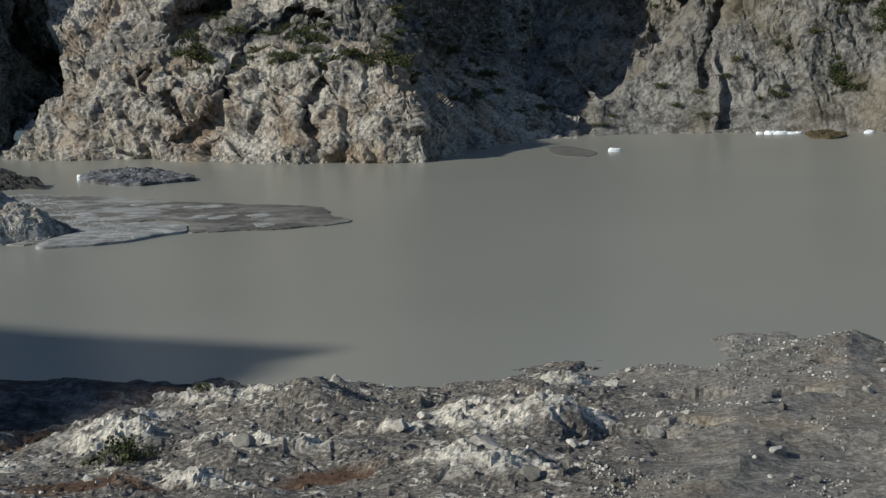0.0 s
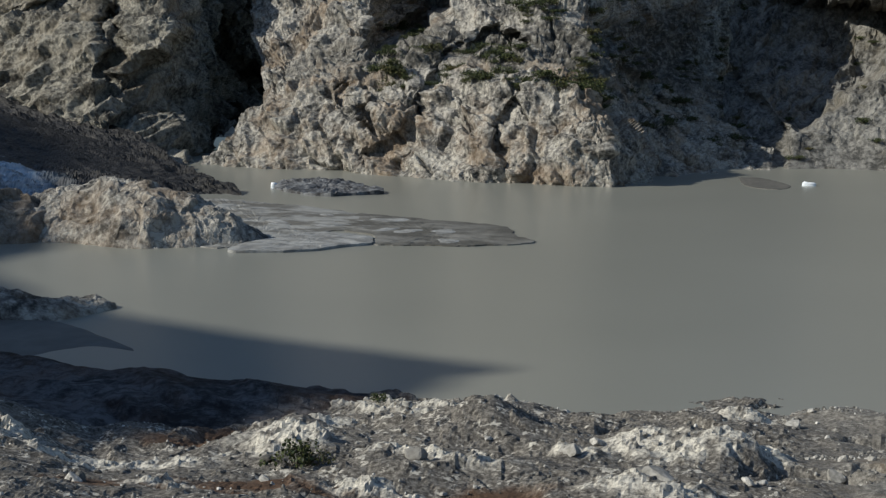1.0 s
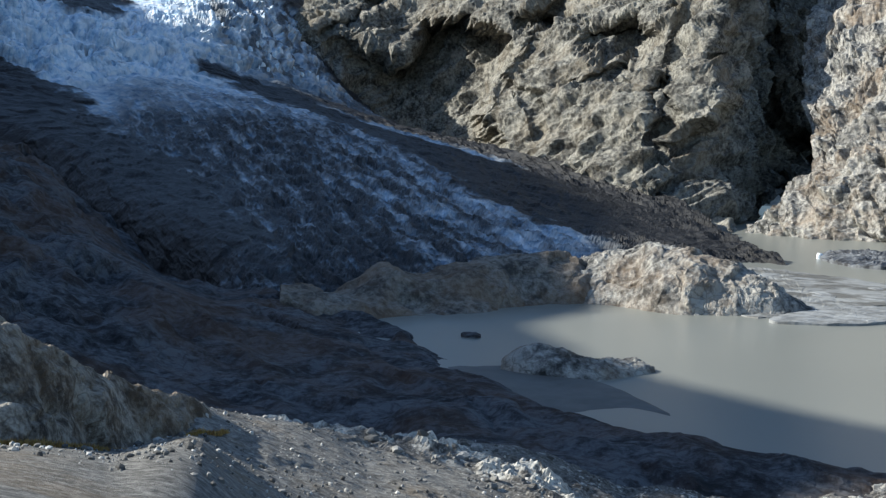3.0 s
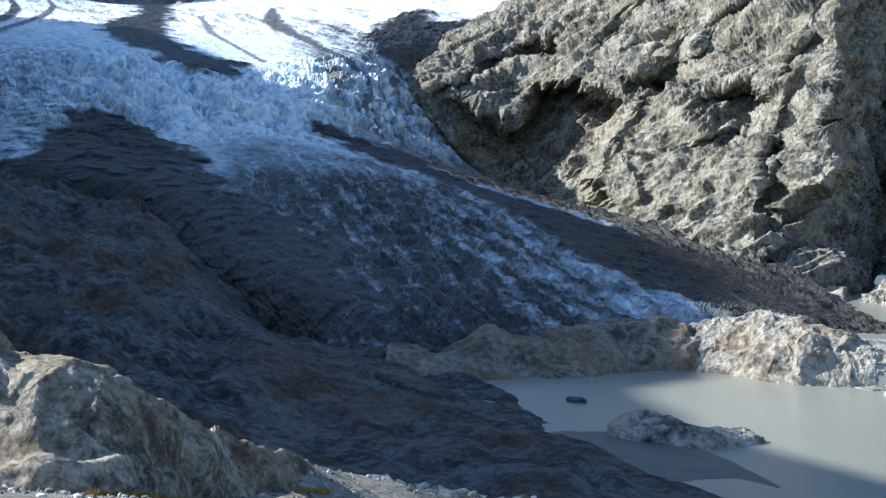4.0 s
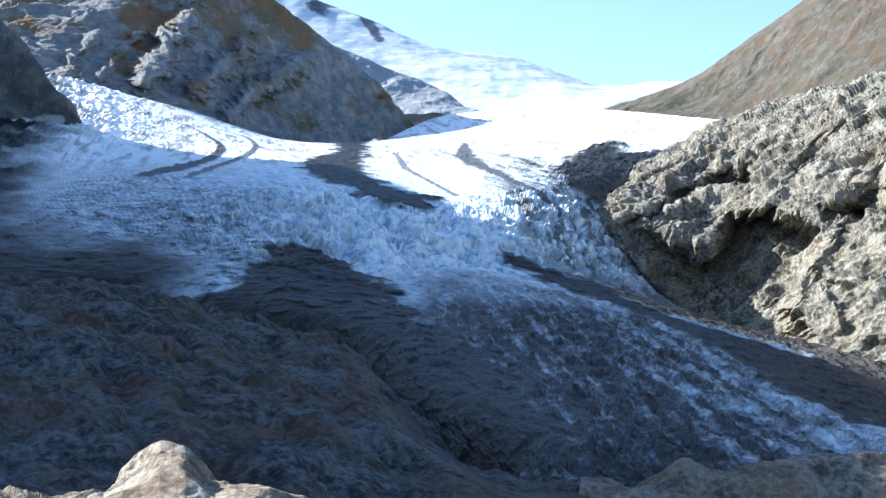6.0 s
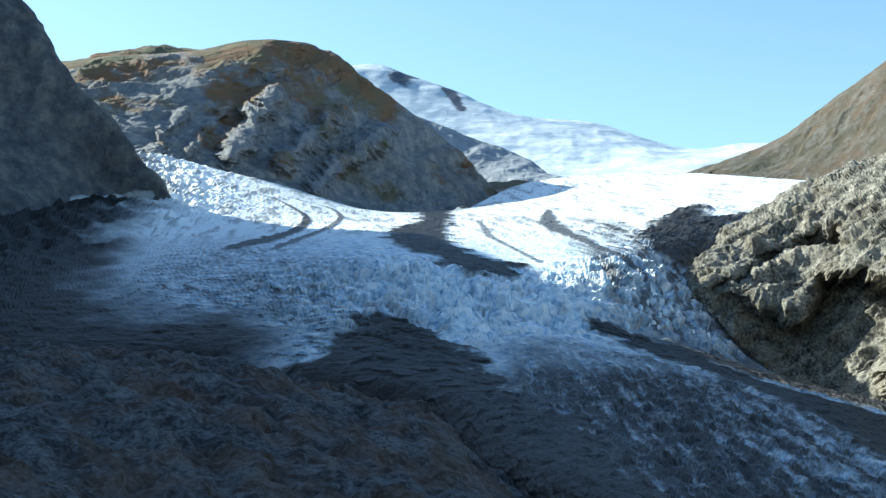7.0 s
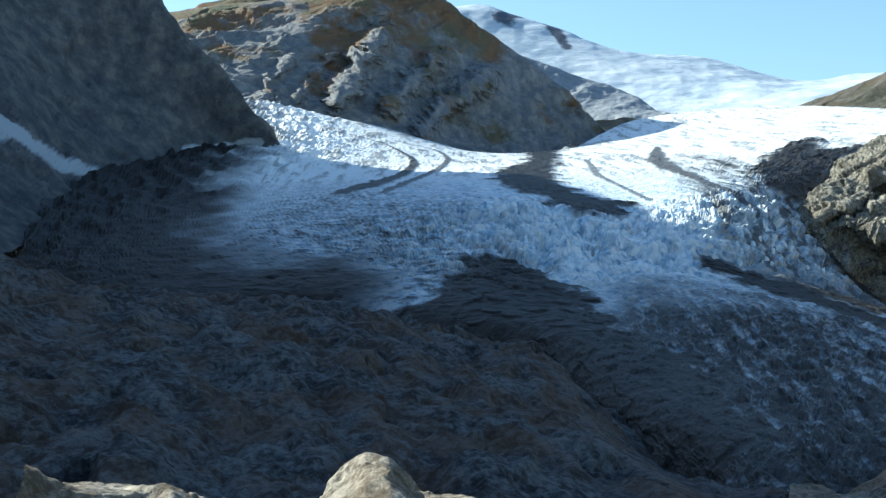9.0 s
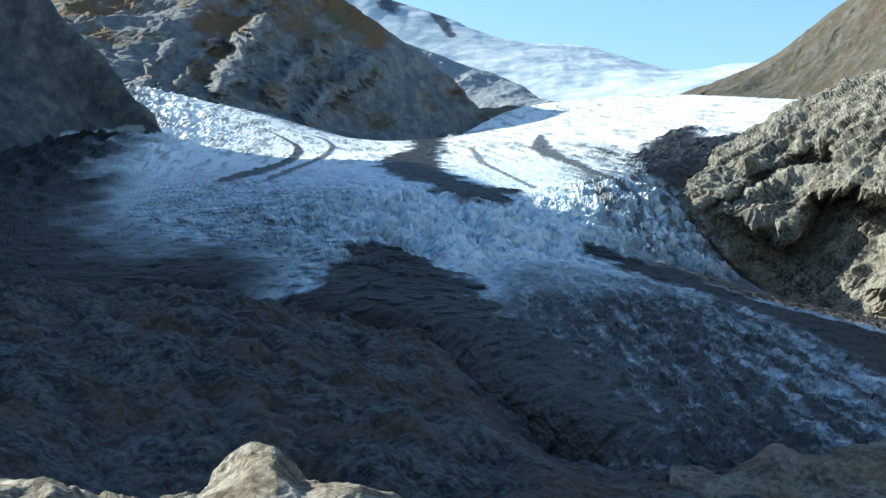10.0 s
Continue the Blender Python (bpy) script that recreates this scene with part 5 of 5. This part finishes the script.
# shrubs
mat_leaf, nt, b = nodes_of("alder_leaves", 0.6)
tone = nt.nodes.new("ShaderNodeNewGeometry").outputs["Random Per Island"]
each = nt.nodes.new("ShaderNodeObjectInfo").outputs["Random"]
green = ramp(nt, tone, [(0.0, (0.02, 0.03, 0.012)), (0.6, (0.045, 0.06, 0.02)), (1.0, (0.09, 0.1, 0.03))])
nt.links.new(blend(nt, ramp(nt, each, [(0.7, grey(0)), (1.0, grey(0.6))]), green, (0.1, 0.075, 0.025)), b.inputs["Base Color"])
mat_stem, nt, b = nodes_of("alder_stem")
b.inputs["Base Color"].default_value = (0.09, 0.075, 0.06, 1)


def shrub_meshes(seed, leaves):
    """Branching stems of unit height and a loose, uneven crown of small leaf clumps."""
    r = np.random.RandomState(seed)
    verts, faces, tips = [], [], []

    def limb(a, b, w0, w1):
        k = len(verts)
        for c, w in ((a, w0), (b, w1)):
            for q in range(4):
                verts.append(c + (w * math.cos(q * 1.571), w * math.sin(q * 1.571), 0))
        faces.extend([k + q, k + (q + 1) % 4, k + 4 + (q + 1) % 4, k + 4 + q] for q in range(4))

    for _ in range(7):
        a = np.array((r.normal() * 0.08, r.normal() * 0.08, -0.1))
        way = np.array((r.normal() * 0.45, r.normal() * 0.45, 0.55))
        b = a + way * r.uniform(0.7, 1.1)
        limb(a, b, 0.035, 0.02)
        for _ in range(3):
            c = b + r.normal(size=3) * (0.28, 0.28, 0.16) + (0, 0, 0.1)
            limb(b, c, 0.02, 0.006)
            tips.append(c)
        tips.append(b)
    lv, lf = [], []
    for k in range(leaves):
        c = tips[r.randint(len(tips))] + r.normal(size=3) * (0.15, 0.15, 0.1)
        m = np.array(Euler(r.uniform(0, 6.3, 3)).to_matrix()) * r.uniform(0.055, 0.12)
        i = len(lv)
        lv.extend([c + m @ q for q in np.array(((-1, 0, 0), (0, -0.6, 0.1), (1, 0, 0), (0, 0.6, 0.1)))])
        lf.append([i, i + 1, i + 2, i + 3])
    return mesh_of("stems", verts, faces, mat_stem), mesh_of("foliage", lv, lf, mat_leaf)


SHRUBS = [shrub_meshes(40 + k, 380) for k in range(5)]


def put_shrub(place, size, label, group, name="alder_shrub", wide=1.0):
    stems, leaves = SHRUBS[rng.randint(len(SHRUBS))]
    root = tagged(new(name), label, "tree" if name == "slope_tree" else "shrub", group)
    part("trunk" if name == "slope_tree" else "stem", stems, root)
    part("crown" if name == "slope_tree" else "foliage", leaves, root)
    root.matrix_world = Matrix.LocRotScale(Vector(place), Euler((0, 0, rng.uniform(0, 6.3))), (size * wide, size * wide, size))


def spots(name, count, keep):
    g = SURFACE[name]
    nv, nu = g.shape[:2]
    u, v = np.meshgrid(np.linspace(0, 1, nu), np.linspace(0, 1, nv))
    ok = np.flatnonzero(keep(g.reshape(-1, 3), u.ravel(), v.ravel()))
    return g.reshape(-1, 3)[ok[rng.randint(len(ok), size=count)]]


for p in spots("headland", 210, lambda p, u, v: (v > 0.37) & (v < 0.68) & (u > 0.32) & (fbm(p, 26, 3) > 0.1)):
    put_shrub(p, rng.uniform(2.2, 4.6), "dark green alder shrub on a rocky ledge", "shrubs on the headland", wide=1.35)
for p in spots("headland", 60, lambda p, u, v: (v > 0.15) & (v < 0.6) & (u > 0.8) & (fbm(p, 22, 3) > 0.1)):
    put_shrub(p, rng.uniform(2.0, 4.0), "dark green alder shrub on a shaded spur", "shrubs on the headland", wide=1.3)
for p in spots("back_slope", 150, lambda p, u, v: (v > 0.2) & (v < 0.6) & (u < 0.8) & (u + 0.2 * fbm(p, 40, 4) + 0.1 * v > 0.76)):
    put_shrub(p, rng.uniform(3.0, 6.0), "leafy green tree on the steep slope", "trees on the back slope", "slope_tree", wide=0.9)
for p in spots("back_slope", 40, lambda p, u, v: (v > 0.1) & (v < 0.6) & (u < 0.7) & (fbm(p, 25, 3) > 0.2)):
    put_shrub(p, rng.uniform(1.8, 3.6), "low green shrub among scree", "shrubs on the back slope", wide=1.3)
for p in spots("rock_wall", 50, lambda p, u, v: (v > 0.62) & (u > 0.4) & (fbm(p, 60, 3) > 0.1)):
    put_shrub(p, rng.uniform(3, 6), "dark shrub high on the granite wall", "shrubs on the wall", wide=1.4)
for heading, far, size in ((14.2, 141, 2.6), (13.4, 141.5, 1.7), (10.6, 186, 1.4)):
    x, y = polar(heading, far)
    put_shrub((x, y, sheet_at("near_ground", x, y)), size, "olive green bush on the moraine", "bushes on the moraine", wide=1.1)

# dry grass at the foot of the knoll
mat_straw, nt, b = nodes_of("dry_grass", 0.8)
tone = nt.nodes.new("ShaderNodeNewGeometry").outputs["Random Per Island"]
nt.links.new(ramp(nt, tone, [(0.0, (0.2, 0.13, 0.05)), (0.6, (0.42, 0.25, 0.08)), (1.0, (0.5, 0.38, 0.1))]), b.inputs["Base Color"])
verts, faces = [], []
GRASS = [(-64.5, 54.2), (-64.5, 58.6), (-69.2, 66.9), (-74.6, 77.5), (-78.2, 86.7), (-81.3, 96.9)]
for _ in range(700):
    foot = np.array(GRASS)
    k = rng.randint(len(foot) - 1)
    x, y = (foot[k] + (foot[k + 1] - foot[k]) * rng.rand()) * 0.985 - 0.05 * rng.rand()
    z = sheet_at("near_ground", x, y)
    for _ in range(10):
        a = rng.uniform(0, 6.3)
        q = np.array((x, y, z - 0.05)) + (rng.normal() * 0.2, rng.normal() * 0.2, 0)
        side = np.array((math.cos(a), math.sin(a), 0)) * 0.05
        top = q + (rng.normal() * 0.15, rng.normal() * 0.15, rng.uniform(0.2, 0.5))
        i = len(verts)
        verts.extend([q - side, q + side, top])
        faces.append((i, i + 1, i + 2))
tagged(new("dry_grass", mesh_of("dry_grass", verts, faces, mat_straw)), "yellow and orange dry grass at the rock's foot", "grass", kind="stuff")

# ---- ice on the lake ----
RAFT_EAST_A = [(-90.8, 448), (-64.0, 432), (-39.2, 419), (-32.2, 396), (-25.6, 382), (-35.2, 374), (-47.3, 369), (-59.8, 369), (-70.7, 369), (-74.1, 388), (-91.3, 407)]
RAFT_EAST = [RAFT_EAST_A]
RAFT_WEST_A = [(-156, 486), (-137, 478), (-90.5, 446), (-77.5, 406), (-90.1, 394), (-103, 372), (-111, 353), (-133, 374), (-152, 429)]
RAFT_WEST = [RAFT_WEST_A]
FLOE_PLATE_A = [(-74.0, 383), (-70.4, 370), (-78.4, 361), (-84.6, 352), (-93.2, 348), (-106, 347), (-103, 372), (-91.3, 391)]
FLOE_PLATE = [FLOE_PLATE_A]
BERG_A = [(-144, 534), (-145, 557), (-129, 570), (-111, 550), (-95.1, 520), (-103, 510), (-116, 503), (-132, 515)]
BERG = [BERG_A]
SILT_FLOE_A = [(50.0, 632), (60.8, 628), (68.5, 593), (62.4, 571), (50.3, 584)]
SILT_FLOE = [SILT_FLOE_A]
BROWN_ISLE_A = [(179, 660), (191, 668), (195, 646), (184, 627), (176, 634)]
BROWN_ISLE = [BROWN_ISLE_A]


def ice_material(name, dark, light, size, low=0.4, high=0.6):
    m, nt, b = nodes_of(name, 0.6)
    f = noise_node(nt, world_pos(nt), size, 8, 0.68, ((0, 0, 10), (0.75, 1.2, 1)))
    nt.links.new(ramp(nt, f, [(low, dark), (high, light)]), b.inputs["Base Color"])
    bump(nt, b, f, 0.3)
    return m


mat_raft = ice_material("dirty_lake_ice", (0.12, 0.116, 0.102), (0.27, 0.273, 0.26), 15, 0.45, 0.56)
mat_silty = ice_material("silt_covered_ice", (0.085, 0.082, 0.07), (0.19, 0.187, 0.17), 15, 0.45, 0.6)
mat_plate = ice_material("grey_lake_ice", (0.17, 0.17, 0.16), (0.33, 0.335, 0.325), 6)
mat_berg = ice_material("debris_ice", (0.04, 0.04, 0.042), (0.2, 0.21, 0.22), 4, 0.42, 0.66)
mat_white = ice_material("clean_ice", (0.66, 0.72, 0.76), (0.85, 0.88, 0.9), 3)
mat_turf = ice_material("brown_turf", (0.035, 0.03, 0.016), (0.09, 0.07, 0.035), 2)


def floe(name, outline, tall, bumps, material, label, category, rings=16, steps=140):
    """A slab of floating ice with an uneven rim and a broken top."""
    o = np.array(outline)
    o = np.vstack([o, o[:1]])
    rim = spline(o, steps + 1)[:-1]
    c = rim.mean(0)
    rim = c + (rim - c) * (1 + 0.05 * fbm(np.c_[rim, np.zeros(len(rim))], 6, 4))[:, None]
    s = np.linspace(0.0, 1.0, rings)[:, None, None]
    g = c + (rim[None] - c) * s
    p = np.concatenate([g, np.zeros(g.shape[:2] + (1,))], 2).reshape(-1, 3)
    z = tall + bumps * (facets(p, 4.0) + 0.6 * fbm(p, 2.0, 3) + 0.8 * ridged(p, 14, 3) - 0.7)
    z = np.maximum(z.reshape(g.shape[:2]), 0.06 + 0.12 * tall)
    z[-1] = -0.4
    z[-2] *= 0.7
    g = np.concatenate([g, z[..., None]], 2)
    g[-2, :, :2] = g[-1, :, :2] + (c - g[-1, :, :2]) * 0.006
    g = np.concatenate([g, g[:, :1]], 1)
    return tagged(new(name, grid_mesh(name, g, material, None, False)), label, category, "ice on the lake" if category else "")


def plates(raft, outline, count):
    """Paler plates of cleaner ice frozen into a raft, as parts of it."""
    o = np.array(outline)
    c = o.mean(0)
    for _ in range(count):
        x, y = c + (o[rng.randint(len(o))] - c) * rng.uniform(0.1, 0.72)
        a, b, turn = rng.uniform(3, 8), rng.uniform(2, 5), rng.uniform(0, 3)
        ring = []
        for k in range(9):
            q, r = k * 0.698, rng.uniform(0.6, 1.15)
            ring.append((x + r * (a * math.cos(q) * math.cos(turn) - b * math.sin(q) * math.sin(turn)), y + r * (a * math.cos(q) * math.sin(turn) + b * math.sin(q) * math.cos(turn))))
        ob = floe("ice_plate", ring, 0.62, 0.12, mat_plate, "", "", 7, 36)
        ob.parent = raft


raft = floe("ice_raft", RAFT_WEST_A, 0.35, 0.25, mat_raft, "dirty grey slush ice raft beside the rock hump", "ice floe")
plates(raft, RAFT_WEST_A, 9)
raft = floe("ice_raft", RAFT_EAST_A, 0.4, 0.2, mat_silty, "brown-grey ice raft streaked with silt", "ice floe")
plates(raft, RAFT_EAST_A, 6)
floe("ice_floe", FLOE_PLATE_A, 0.9, 0.2, mat_plate, "smooth grey ice plate with a rounded rim", "ice floe")
floe("iceberg", BERG_A, 1.4, 0.9, mat_berg, "long dark debris-covered iceberg", "iceberg")
floe("silt_floe", SILT_FLOE_A, 0.2, 0.1, mat_mud, "thin brown ice sheet near the shore", "ice floe")
floe("turf_isle", BROWN_ISLE_A, 1.3, 0.8, mat_turf, "low brown turf islet by the shore", "islet")
for x, y, a, b, h in ((-143, 533, 1.5, 1.0, 1.9), (77, 593, 3.4, 1.6, 1.3), (164, 668, 3.0, 1.6, 1.5), (169, 667, 5.0, 1.8, 1.3), (175, 666, 4.2, 1.6, 1.2), (159, 670, 1.8, 1.2, 1.0), (209, 655, 2.6, 1.4, 1.4)):
    ring = [(x + a * math.cos(k * 0.785) * rng.uniform(0.75, 1.1), y + b * math.sin(k * 0.785) * rng.uniform(0.75, 1.1)) for k in range(8)]
    floe("ice_chunk", ring, h, 0.5, mat_white, "small clean white chunk of floating ice", "iceberg", 8, 40)
ring = [(-160 + 2.8 * math.cos(k * 0.785), 283 + 1.6 * math.sin(k * 0.785)) for k in range(8)]
floe("small_rock", ring, 0.9, 0.5, mat_slope, "small dark rock just out of the water", "rock", 8, 40)
